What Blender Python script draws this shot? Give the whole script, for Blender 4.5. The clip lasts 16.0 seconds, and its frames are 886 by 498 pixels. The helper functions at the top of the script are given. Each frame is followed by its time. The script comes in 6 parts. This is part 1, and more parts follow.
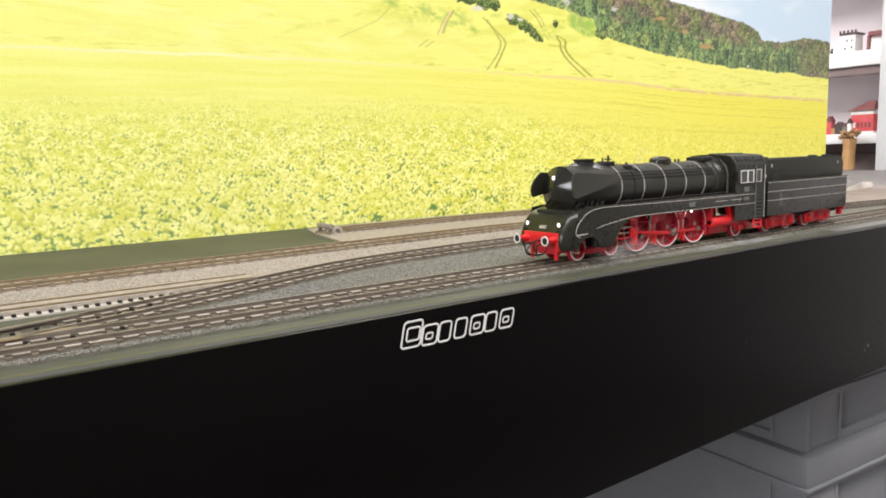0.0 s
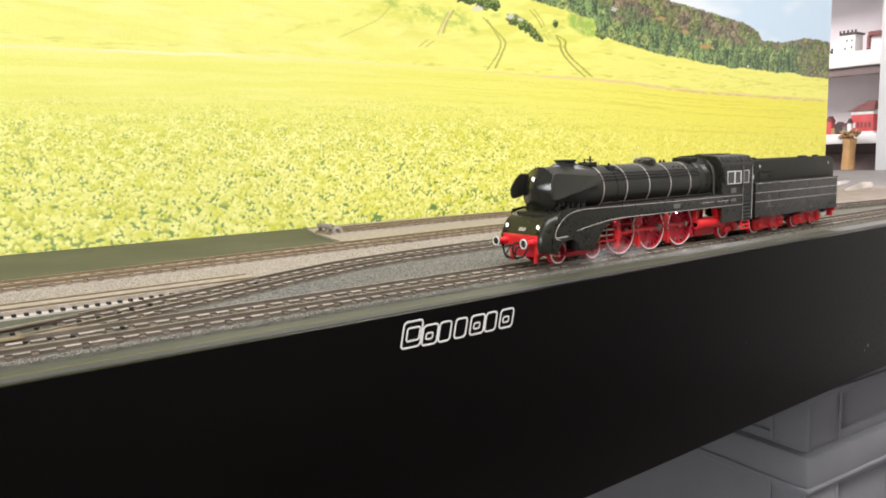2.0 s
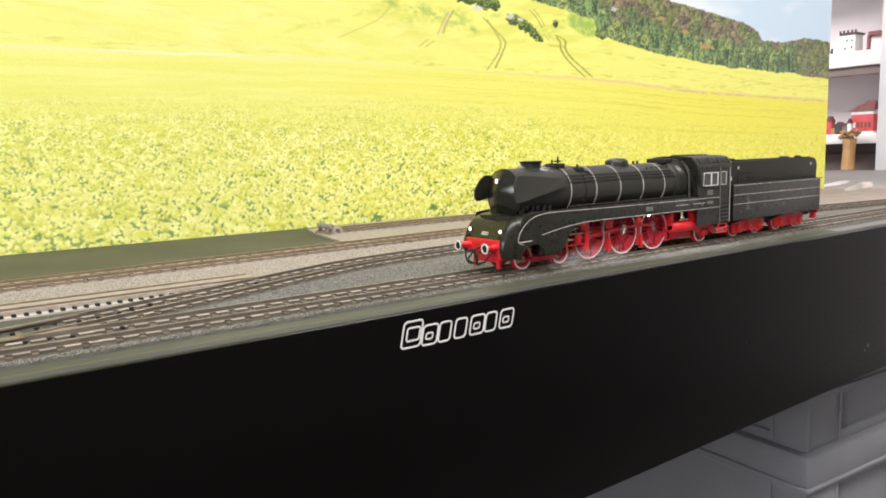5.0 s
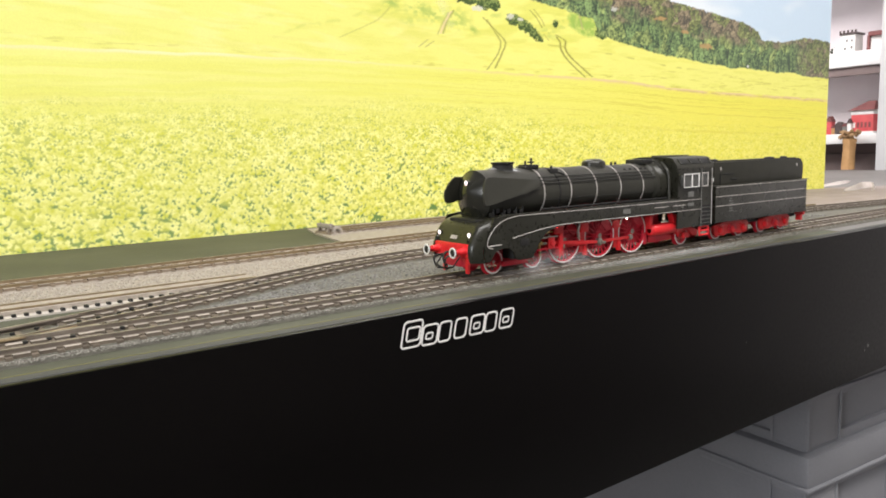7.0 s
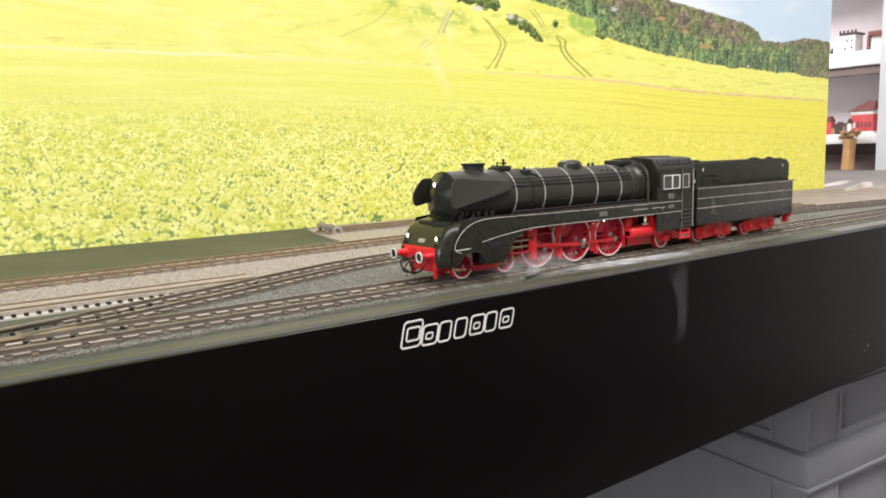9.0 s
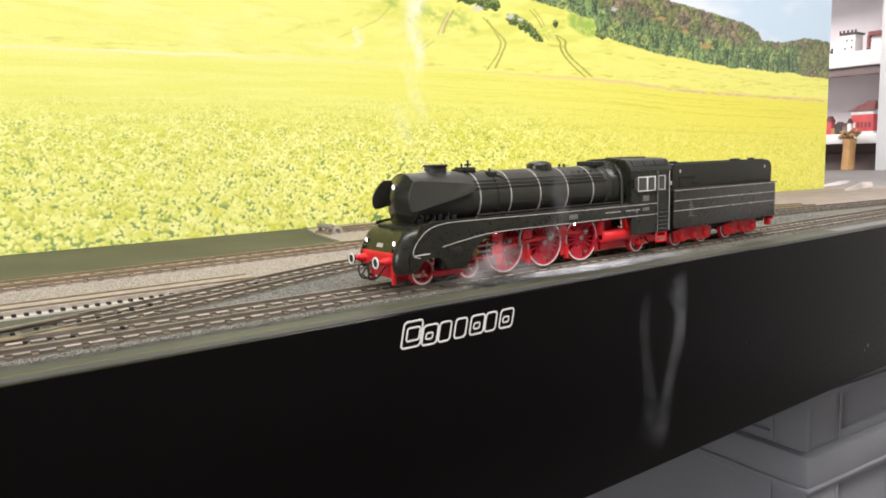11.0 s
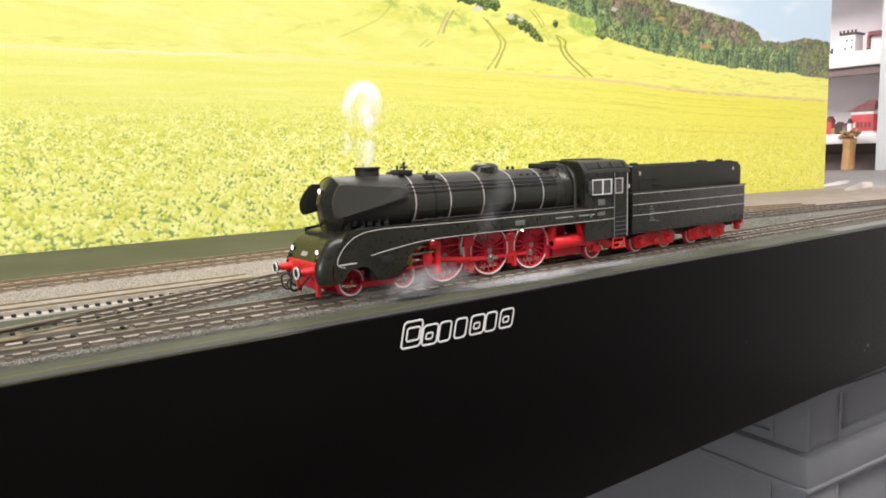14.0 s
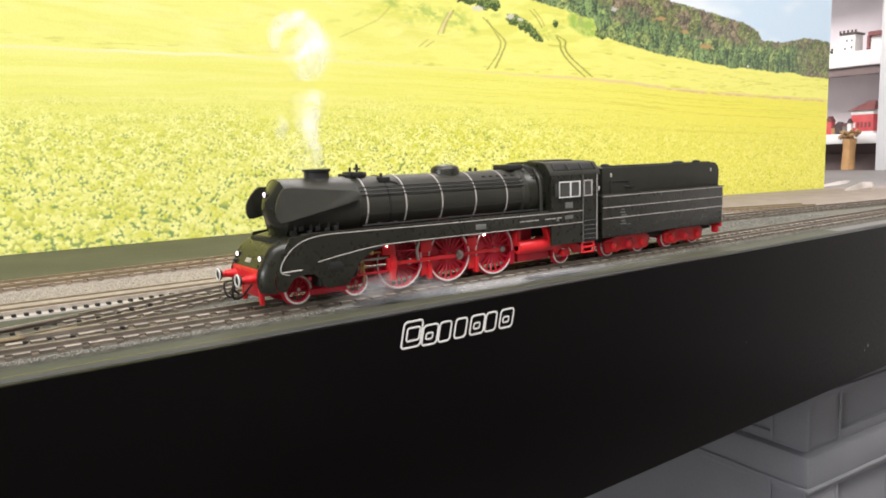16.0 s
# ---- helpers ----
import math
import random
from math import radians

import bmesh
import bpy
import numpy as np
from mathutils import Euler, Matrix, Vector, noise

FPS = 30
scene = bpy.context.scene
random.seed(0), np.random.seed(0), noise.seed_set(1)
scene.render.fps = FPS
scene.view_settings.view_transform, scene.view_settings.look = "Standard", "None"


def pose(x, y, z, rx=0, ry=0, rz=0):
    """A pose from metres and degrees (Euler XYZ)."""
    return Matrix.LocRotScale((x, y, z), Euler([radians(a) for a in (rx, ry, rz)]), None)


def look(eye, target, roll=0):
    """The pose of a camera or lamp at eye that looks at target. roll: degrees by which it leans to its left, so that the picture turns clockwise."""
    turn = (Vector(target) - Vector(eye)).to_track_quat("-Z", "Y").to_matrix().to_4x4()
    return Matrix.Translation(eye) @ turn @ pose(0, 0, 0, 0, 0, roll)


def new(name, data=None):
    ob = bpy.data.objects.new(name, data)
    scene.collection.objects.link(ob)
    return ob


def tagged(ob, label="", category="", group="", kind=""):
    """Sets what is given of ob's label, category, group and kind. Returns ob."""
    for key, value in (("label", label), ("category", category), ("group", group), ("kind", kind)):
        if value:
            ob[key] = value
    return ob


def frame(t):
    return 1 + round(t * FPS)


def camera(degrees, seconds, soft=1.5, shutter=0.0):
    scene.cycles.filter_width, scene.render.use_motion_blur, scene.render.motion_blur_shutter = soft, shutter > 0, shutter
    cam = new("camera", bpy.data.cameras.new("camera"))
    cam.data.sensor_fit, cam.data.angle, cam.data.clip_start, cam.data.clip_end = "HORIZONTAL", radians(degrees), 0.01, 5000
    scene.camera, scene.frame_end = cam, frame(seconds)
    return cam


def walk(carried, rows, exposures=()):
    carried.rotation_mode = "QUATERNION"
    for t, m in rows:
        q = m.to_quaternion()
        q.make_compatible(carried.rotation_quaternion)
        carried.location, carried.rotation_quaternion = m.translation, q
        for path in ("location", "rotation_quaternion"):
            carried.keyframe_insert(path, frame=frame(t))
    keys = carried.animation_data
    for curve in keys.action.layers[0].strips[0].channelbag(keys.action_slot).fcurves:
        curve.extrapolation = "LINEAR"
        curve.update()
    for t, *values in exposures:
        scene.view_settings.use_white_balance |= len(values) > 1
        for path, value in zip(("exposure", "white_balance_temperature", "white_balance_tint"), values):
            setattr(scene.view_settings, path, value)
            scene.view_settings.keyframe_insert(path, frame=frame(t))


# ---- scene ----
# camera on a stand beside the layout
cam = camera(63.17, 16.0, 1.8)
EYE = Vector((-0.0927, -0.2643, 0.0565))
YAW, PITCH = radians(36.30), radians(-7.54)
AIM = EYE + Vector((math.cos(PITCH) * math.sin(YAW), math.cos(PITCH) * math.cos(YAW), math.sin(PITCH)))
walk(cam, [(0, look(EYE, AIM, -1.54)), (16, look(EYE, AIM, -1.54))], [(0, 0.03), (16, 0.03)])

# light: a ceiling lamp and a window of the exhibition room, plus an added lamp
world = bpy.data.worlds.new("world")
scene.world = world
world.use_nodes = True
world.node_tree.nodes["Background"].inputs[0].default_value = (0.85, 0.9, 1, 1)
world.node_tree.nodes["Background"].inputs[1].default_value = 0.3


def area_lamp(name, eye, target, w, h, watts, colour):
    data = bpy.data.lights.new(name, "AREA")
    data.shape, data.size, data.size_y, data.energy, data.color = "RECTANGLE", w, h, watts, colour
    ob = new(name, data)
    ob.matrix_basis = look(eye, target)
    return ob


area_lamp("ceiling_lamp", (0.1, -0.75, 1.55), (0.3, 0.0, 0), 2.2, 0.7, 57, (1, 0.97, 0.93))
# extra lamp, not part of the room, added to brighten the shelf
area_lamp("ceiling_lamp", (0.75, 0.85, 1.2), (1.8, 0.6, 0.1), 0.8, 0.8, 29, (1, 0.95, 0.95))
area_lamp("window_light", (-2.2, -0.75, 0.55), (0.2, 0.1, 0.05), 0.5, 0.9, 28, (0.95, 0.97, 1))

MM = 0.001


# ---- materials ----
def surface(name, c1, c2, scale=60.0, rough=0.6, metal=0.0, bump=0.0, fine=6.0, spots=None, rvar=0.12, random_tint=0.0, gloss=0.5):
    """Two tones in broad patches, fine grain in tone, gloss and relief."""
    m = bpy.data.materials.new(name)
    m.use_nodes = True
    nt = m.node_tree
    N, L = nt.nodes, nt.links.new
    b = N["Principled BSDF"]
    co = N.new("ShaderNodeTexCoord")
    n1, n2 = N.new("ShaderNodeTexNoise"), N.new("ShaderNodeTexNoise")
    n1.inputs["Scale"].default_value, n2.inputs["Scale"].default_value = scale, scale * fine
    n1.inputs["Detail"].default_value, n2.inputs["Detail"].default_value = 4, 3
    for n in (n1, n2):
        L(co.outputs["Object"], n.inputs["Vector"])
    add = N.new("ShaderNodeMath")
    add.operation = "MULTIPLY_ADD"
    L(n2.outputs["Fac"], add.inputs[0])
    add.inputs[1].default_value = 0.8
    sub = N.new("ShaderNodeMath")
    sub.operation = "MULTIPLY_ADD"
    L(n1.outputs["Fac"], sub.inputs[0])
    sub.inputs[1].default_value, sub.inputs[2].default_value = 1.6, -0.7
    L(sub.outputs[0], add.inputs[2])
    mix = N.new("ShaderNodeMix")
    mix.data_type = "RGBA"
    mix.inputs["A"].default_value, mix.inputs["B"].default_value = (*c1, 1), (*c2, 1)
    L(add.outputs[0], mix.inputs["Factor"])
    colour = mix.outputs["Result"]
    if random_tint:
        info = N.new("ShaderNodeObjectInfo")
        hsv = N.new("ShaderNodeHueSaturation")
        mr = N.new("ShaderNodeMapRange")
        mr.inputs["To Min"].default_value, mr.inputs["To Max"].default_value = 1 - random_tint, 1 + random_tint
        L(info.outputs["Random"], mr.inputs["Value"])
        L(mr.outputs[0], hsv.inputs["Value"])
        L(colour, hsv.inputs["Color"])
        colour = hsv.outputs["Color"]
    if spots:
        geo = N.new("ShaderNodeNewGeometry")
        mx = N.new("ShaderNodeMix")
        mx.data_type = "RGBA"
        mx.inputs["B"].default_value = (*spots, 1)
        L(geo.outputs["Random Per Island"], mx.inputs["Factor"])
        L(colour, mx.inputs["A"])
        colour = mx.outputs["Result"]
    L(colour, b.inputs["Base Color"])
    rr = N.new("ShaderNodeMapRange")
    rr.inputs["To Min"].default_value, rr.inputs["To Max"].default_value = max(0.03, rough - rvar), min(1, rough + rvar)
    L(n2.outputs["Fac"], rr.inputs["Value"])
    L(rr.outputs[0], b.inputs["Roughness"])
    b.inputs["Metallic"].default_value = metal
    b.inputs["Specular IOR Level"].default_value = gloss
    if bump:
        bp = N.new("ShaderNodeBump")
        bp.inputs["Strength"].default_value, bp.inputs["Distance"].default_value = bump, 0.3 / scale / fine
        L(n2.outputs["Fac"], bp.inputs["Height"])
        L(bp.outputs[0], b.inputs["Normal"])
    return m


def glow(name, c, strength):
    m = bpy.data.materials.new(name)
    m.use_nodes = True
    b = m.node_tree.nodes["Principled BSDF"]
    b.inputs["Base Color"].default_value = (0.8, 0.8, 0.8, 1)
    b.inputs["Emission Color"].default_value, b.inputs["Emission Strength"].default_value = (*c, 1), strength
    return m


BLACK = surface("black_lacquer", (0.0145, 0.0143, 0.0098), (0.0235, 0.023, 0.0165), 80, 0.29, bump=0.03, rvar=0.08, gloss=0.42)
BLACK_GLOSS = surface("black_gloss", (0.014, 0.014, 0.011), (0.021, 0.021, 0.017), 80, 0.20, bump=0.02, rvar=0.04)
BLACK_SATIN = surface("black_satin", (0.0205, 0.020, 0.0145), (0.032, 0.031, 0.023), 90, 0.46, bump=0.05)
BLACK_DULL = surface("black_dull", (0.007, 0.007, 0.007), (0.015, 0.014, 0.013), 120, 0.65, bump=0.1)
RED = surface("red_paint", (0.68, 0.012, 0.020), (0.80, 0.025, 0.030), 120, 0.42, bump=0.04)
RED_DARK = surface("red_wheel_paint", (0.54, 0.011, 0.033), (0.68, 0.020, 0.044), 120, 0.45, bump=0.04)
WHITE = surface("white_paint", (0.70, 0.68, 0.66), (0.82, 0.80, 0.78), 150, 0.5)
SILVER = surface("silver_lining", (0.42, 0.39, 0.365), (0.58, 0.54, 0.51), 150, 0.45, 0.1)
STEEL = surface("bare_steel", (0.30, 0.27, 0.23), (0.45, 0.42, 0.38), 200, 0.35, 0.85)
BRASS = surface("brass_fittings", (0.45, 0.30, 0.11), (0.60, 0.42, 0.18), 200, 0.35, 0.9)
GREY_PLATE = surface("grey_plate", (0.13, 0.13, 0.12), (0.20, 0.20, 0.185), 300, 0.5)
GLASS_DARK = surface("cab_glass", (0.05, 0.05, 0.047), (0.085, 0.085, 0.08), 100, 0.1)
LAMP = glow("lamp_glow", (1, 0.84, 0.84), 2.2)
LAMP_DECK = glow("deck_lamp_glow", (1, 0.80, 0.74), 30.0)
LAMP_PINK = glow("lamp_glow_upper", (1, 0.74, 0.82), 1.8)
FASCIA = surface("black_board", (0.0006, 0.0004, 0.0004), (0.0022, 0.0016, 0.0015), 9, 0.36, bump=0.02, fine=40, gloss=0.15)
OLIVE = surface("olive_board", (0.050, 0.054, 0.034), (0.096, 0.098, 0.066), 14, 0.75, bump=0.25, fine=30)
YELLOW_LINE = surface("faded_yellow_paint", (0.12, 0.115, 0.035), (0.20, 0.19, 0.055), 60, 0.8, bump=0.2)
EDGE = surface("grey_edge", (0.045, 0.046, 0.042), (0.072, 0.073, 0.068), 25, 0.75, bump=0.1, fine=20)
GREY_TOP = surface("grey_board", (0.125, 0.118, 0.112), (0.19, 0.178, 0.168), 8, 0.6, bump=0.1, fine=40)
SLEEPER = surface("weathered_sleeper", (0.29, 0.252, 0.215), (0.445, 0.40, 0.35), 160, 0.8, bump=0.3, random_tint=0.22)
SLEEPER_BROWN = surface("brown_sleeper", (0.105, 0.083, 0.062), (0.18, 0.148, 0.114), 160, 0.8, bump=0.3, random_tint=0.2)
SLEEPER_TAN = surface("tan_sleeper", (0.18, 0.138, 0.098), (0.28, 0.22, 0.16), 160, 0.8, bump=0.3, random_tint=0.2)
SLEEPER_DARK = surface("dark_sleeper", (0.13, 0.105, 0.085), (0.26, 0.215, 0.18), 160, 0.8, bump=0.3, random_tint=0.2)
RAIL = surface("rusty_rail", (0.135, 0.112, 0.092), (0.245, 0.208, 0.172), 150, 0.55, 0.25, bump=0.1)
RAIL_TAN = surface("tan_rail", (0.22, 0.16, 0.09), (0.34, 0.26, 0.16), 150, 0.5, 0.2, bump=0.1)
RAILTOP = surface("rail_head", (0.22, 0.19, 0.16), (0.36, 0.32, 0.28), 150, 0.35, 0.8)
GRAVEL_LIGHT = surface("light_gravel", (0.24, 0.207, 0.172), (0.43, 0.38, 0.325), 260, 0.9, bump=0.6, fine=5)
GRAVEL_DARK = surface("dark_gravel", (0.088, 0.083, 0.066), (0.185, 0.176, 0.148), 260, 0.8, bump=0.6, fine=5)
STONE_LIGHT = surface("light_stone", (0.23, 0.20, 0.168), (0.38, 0.335, 0.29), 500, 0.85, spots=(0.47, 0.433, 0.37))
STONE_DARK = surface("dark_stone", (0.065, 0.064, 0.059), (0.13, 0.127, 0.117), 500, 0.7, spots=(0.30, 0.295, 0.28))
STONE_EDGE = surface("pale_stone", (0.105, 0.097, 0.08), (0.20, 0.187, 0.158), 500, 0.75, spots=(0.50, 0.48, 0.43))
CONCRETE = surface("white_concrete", (0.44, 0.405, 0.365), (0.58, 0.54, 0.49), 80, 0.8, bump=0.2)
CRATE = surface("grey_crate_plastic", (0.205, 0.205, 0.225), (0.26, 0.26, 0.28), 10, 0.45, bump=0.05, fine=40)
WALL = surface("white_wall", (0.66, 0.63, 0.63), (0.74, 0.71, 0.71), 2, 0.85, bump=0.05, fine=60)
WALL_DIM = surface("grey_room_wall", (0.40, 0.39, 0.38), (0.48, 0.47, 0.46), 2, 0.9, bump=0.05, fine=60)
FLOOR = surface("grey_floor", (0.16, 0.155, 0.15), (0.22, 0.215, 0.21), 3, 0.6, bump=0.05, fine=60)
SHELF_WHITE = surface("shelf_white", (0.74, 0.73, 0.72), (0.82, 0.81, 0.80), 6, 0.5)
PILLAR = surface("pale_grey_panel", (0.50, 0.50, 0.51), (0.58, 0.58, 0.585), 3, 0.7)
SHELF_GREY = surface("shelf_back", (0.68, 0.62, 0.65), (0.78, 0.72, 0.74), 5, 0.7)
SHELF_BROWN = surface("shelf_brown", (0.17, 0.125, 0.12), (0.24, 0.185, 0.175), 12, 0.6)
HOUSE_WHITE = surface("model_house_white", (0.72, 0.70, 0.68), (0.84, 0.82, 0.80), 40, 0.7)
HOUSE_RED = surface("model_house_red", (0.52, 0.06, 0.07), (0.66, 0.12, 0.12), 40, 0.6)
ROOF_DARK = surface("model_roof_dark", (0.055, 0.04, 0.04), (0.11, 0.08, 0.075), 60, 0.7)
ROOF_BROWN = surface("model_roof_brown", (0.15, 0.05, 0.05), (0.23, 0.085, 0.08), 60, 0.7)
CORK = surface("brown_cork", (0.36, 0.20, 0.08), (0.52, 0.31, 0.14), 50, 0.8, bump=0.4)
CORK_DARK = surface("dark_cork", (0.22, 0.13, 0.065), (0.40, 0.25, 0.12), 50, 0.8, bump=0.4)
SHRUB = surface("dark_shrub", (0.03, 0.04, 0.025), (0.08, 0.09, 0.06), 60, 0.85)
GREY_DUST = surface("grey_brown_dust", (0.24, 0.195, 0.175), (0.36, 0.30, 0.27), 40, 0.85, bump=0.3, fine=20)
PAPER = surface("white_paper", (0.72, 0.66, 0.62), (0.82, 0.77, 0.74), 20, 0.6)


# ---- mesh tools: coordinates in millimetres ----
def finish(name, bm, material, parent=None, angle=35):
    me = bpy.data.meshes.new(name)
    bmesh.ops.recalc_face_normals(bm, faces=bm.faces[:])
    for v in bm.verts:
        v.co *= MM
    for f in bm.faces:
        f.smooth = True
    bm.to_mesh(me)
    bm.free()
    me.set_sharp_from_angle(angle=radians(angle))
    me.materials.append(material)
    ob = new(name, me)
    ob.parent = parent
    return ob


def part(name, bm, material, parent, label="", angle=35):
    ob = finish(name, bm, material, parent, angle)
    return tagged(ob, label) if label else ob


def thing(name, label, category, group="", kind="", at=(0, 0, 0), rz=0):
    ob = new(name)
    ob.matrix_basis = pose(at[0] * MM, at[1] * MM, at[2] * MM, 0, 0, rz)
    return tagged(ob, label, category, group, kind)


def bx(bm, lo, hi, bevel=0.0):
    vs = bmesh.ops.create_cube(bm, size=1)["verts"]
    for v in vs:
        v.co = Vector([(a + b) / 2 + c * (b - a) for a, b, c in zip(lo, hi, v.co)])
    if bevel:
        es = list({e for v in vs for e in v.link_edges})
        bmesh.ops.bevel(bm, geom=es, offset=bevel, segments=2, affect="EDGES", profile=0.5)
    return bm


def box(lo, hi, bevel=0.0):
    return bx(bmesh.new(), lo, hi, bevel)


def tube(bm, pts, r, seg=8, closed=False, flat=1.0):
    """A round bar along points; flat squeezes it in y."""
    pts = [Vector(p) for p in pts]
    n = len(pts)
    rings = []
    for i, p in enumerate(pts):
        a = pts[(i - 1) % n] if closed else pts[max(i - 1, 0)]
        b = pts[(i + 1) % n] if closed else pts[min(i + 1, n - 1)]
        d = (b - a).normalized()
        up = Vector((0, 1, 0)) if abs(d.y) < 0.9 else Vector((0, 0, 1))
        s = d.cross(up).normalized()
        u = s.cross(d).normalized()
        rr = r[i] if isinstance(r, (list, tuple)) else r
        rings.append([bm.verts.new(p + rr * (math.cos(k * math.tau / seg) * s + math.sin(k * math.tau / seg) * u * flat)) for k in range(seg)])
    for i in range(n if closed else n - 1):
        A, B = rings[i], rings[(i + 1) % n]
        for k in range(seg):
            bm.faces.new((A[k], A[(k + 1) % seg], B[(k + 1) % seg], B[k]))
    if not closed:
        bm.faces.new(rings[0][::-1])
        bm.faces.new(rings[-1])
    return bm


def lathe(bm, prof, axis, centre, seg=40, sx=1.0, sy=1.0, ring=False):
    """prof: (along, radius) pairs; axis x, y or z."""
    rings = []
    if ring:
        prof = list(prof) + [prof[0]]
    for a, r in prof:
        ring = []
        for k in range(seg):
            c, s = math.cos(k * math.tau / seg) * r * sx, math.sin(k * math.tau / seg) * r * sy
            p = {"x": (a, c, s), "y": (c, a, s), "z": (c, s, a)}[axis]
            ring.append(bm.verts.new(Vector(p) + Vector(centre)))
        rings.append(ring)
    for A, B in zip(rings, rings[1:]):
        for k in range(seg):
            bm.faces.new((A[k], A[(k + 1) % seg], B[(k + 1) % seg], B[k]))
    if ring:
        bmesh.ops.remove_doubles(bm, verts=rings[0] + rings[-1], dist=0.0001)
        return bm
    if prof[0][1] > 0:
        bm.faces.new(rings[0])
    if prof[-1][1] > 0:
        bm.faces.new(rings[-1])
    return bm


def prism(bm, poly, y0, y1, bevel=0.0, plane="xz"):
    """A flat outline given thickness."""
    def at(p, d):
        return {"xz": (p[0], d, p[1]), "xy": (p[0], p[1], d), "yz": (d, p[0], p[1])}[plane]
    A = [bm.verts.new(at(p, y0)) for p in poly]
    B = [bm.verts.new(at(p, y1)) for p in poly]
    fs = [bm.faces.new(A), bm.faces.new(B[::-1])]
    for i in range(len(poly)):
        j = (i + 1) % len(poly)
        fs.append(bm.faces.new((A[j], A[i], B[i], B[j])))
    if bevel:
        es = list(fs[0].edges) + list(fs[1].edges)
        bmesh.ops.bevel(bm, geom=es, offset=bevel, segments=2, affect="EDGES", profile=0.5)
    return bm


def spline(pts, step=6.0):
    """A smooth curve through points (any dimension)."""
    P = [np.array(p, float) for p in pts]
    P = [2 * P[0] - P[1]] + P + [2 * P[-1] - P[-2]]
    out = []
    for i in range(1, len(P) - 2):
        a, b, c, d = P[i - 1:i + 3]
        n = max(2, int(np.linalg.norm(c - b) / step))
        for k in range(n):
            t = k / n
            out.append(0.5 * (2 * b + (c - a) * t + (2 * a - 5 * b + 4 * c - d) * t * t + (3 * b - a - 3 * c + d) * t ** 3))
    out.append(P[-2])
    return [tuple(p) for p in out]


def mesh_np(name, verts, faces, material):
    """One mesh from arrays of triangles or quads, in millimetres."""
    me = bpy.data.meshes.new(name)
    n = faces.shape[1]
    me.vertices.add(len(verts))
    me.vertices.foreach_set("co", (verts * MM).astype(np.float32).ravel())
    me.loops.add(faces.size)
    me.loops.foreach_set("vertex_index", faces.astype(np.int32).ravel())
    me.polygons.add(len(faces))
    me.polygons.foreach_set("loop_start", np.arange(len(faces), dtype=np.int32) * n)
    me.update(calc_edges=True)
    me.validate()
    me.materials.append(material)
    return new(name, me)


# ---- the layout's board ----
XL, XR = -520, 1620
ground = tagged(finish("ground", prism(bmesh.new(), [(XL, -24.6), (430, -24.6), (470, 320), (XL, 340)], -16, -5.2, 0, "xy"), OLIVE), "olive green painted board of the model railway", "board", kind="structure")
tagged(finish("ground_far", prism(bmesh.new(), [(430.2, -24.6), (XR, -24.6), (XR, 640), (920, 640), (920, 320), (470.2, 320)], -16, -5.0, 0, "xy"), GREY_TOP), "bare grey board at the end of the layout", "board", kind="structure")
tagged(finish("trim_edge", box((XL, -30.4, -16), (XR, -24.8, -4.7), 0.5), EDGE), "grey edging strip along the board", "trim", kind="structure")
tagged(finish("trim_line", box((XL, -23.0, -5.3), (430, -22.5, -5.12)), YELLOW_LINE), "thin faded yellow line along the board", "trim", kind="structure")
fascia = tagged(finish("fascia", box((XL, -33.2, -113.8), (XR, -30.6, -5.0), 0.6), FASCIA), "matt black front panel of the layout table", "front panel", kind="structure")
for x, z, r in [(462, -91.5, 0.9), (457, -94, 0.5), (300, -60, 0.2)]:
    tagged(finish("speck", lathe(bmesh.new(), [(-33.45, 0), (-33.4, r), (-33.1, r * 1.1)], "y", (x, 0, z), 9, 1, 1.5), GREY_PLATE), "small pale scuff on the black front panel", "scuff")

# under the board
tagged(finish("table_underside", box((XL, -30, -20), (XR, 660, -16.2)), BLACK_DULL), "dark underside frame of the table", "table", kind="structure")


def emblem():
    """The maker's mark, as plain slanted outlines."""
    th = thing("emblem", "white outlined emblem of slanted rounded shapes on the black panel", "emblem")

    def loop(x0, x1, z0, z1, slant, r):
        pts = []
        for cx, cz, a0 in ((x1 - r, z1 - r, 0), (x0 + r, z1 - r, 90), (x0 + r, z0 + r, 180), (x1 - r, z0 + r, 270)):
            for k in range(5):
                a = radians(a0 + k * 22.5)
                px, pz = cx + r * math.cos(a), cz + r * math.sin(a)
                pts.append((px + slant * (pz - z0), -33.3, pz))
        return pts
    shapes = [(55.2, 64.2, -18.9, -8.6)] + [(64.9 + 8.15 * k, 72.3 + 8.15 * k, -19.3 + 0.05 * k, -11.4 + 0.05 * k) for k in range(6)]
    for k, (x0, x1, z0, z1) in enumerate(shapes):
        if k in (2, 3, 5):
            x1 -= 1.5
        part("outline", tube(bmesh.new(), loop(x0, x1, z0, z1, 0.22, 1.5), 0.43, 6, True, 0.35), WHITE, th)
        if k in (1, 4, 6):
            part("inner_outline", tube(bmesh.new(), loop(x0 + 2.3, x1 - 1.9, z0 + 2.3, z1 - 3.2, 0.22, 0.7), 0.36, 6, True, 0.35), WHITE, th)
        elif k == 0:
            part("inner_outline", tube(bmesh.new(), loop(x0 + 2.6, x1 - 0.4, z0 + 2.6, z1 - 2.6, 0.22, 0.9), 0.40, 6, True, 0.35), WHITE, th)


emblem()


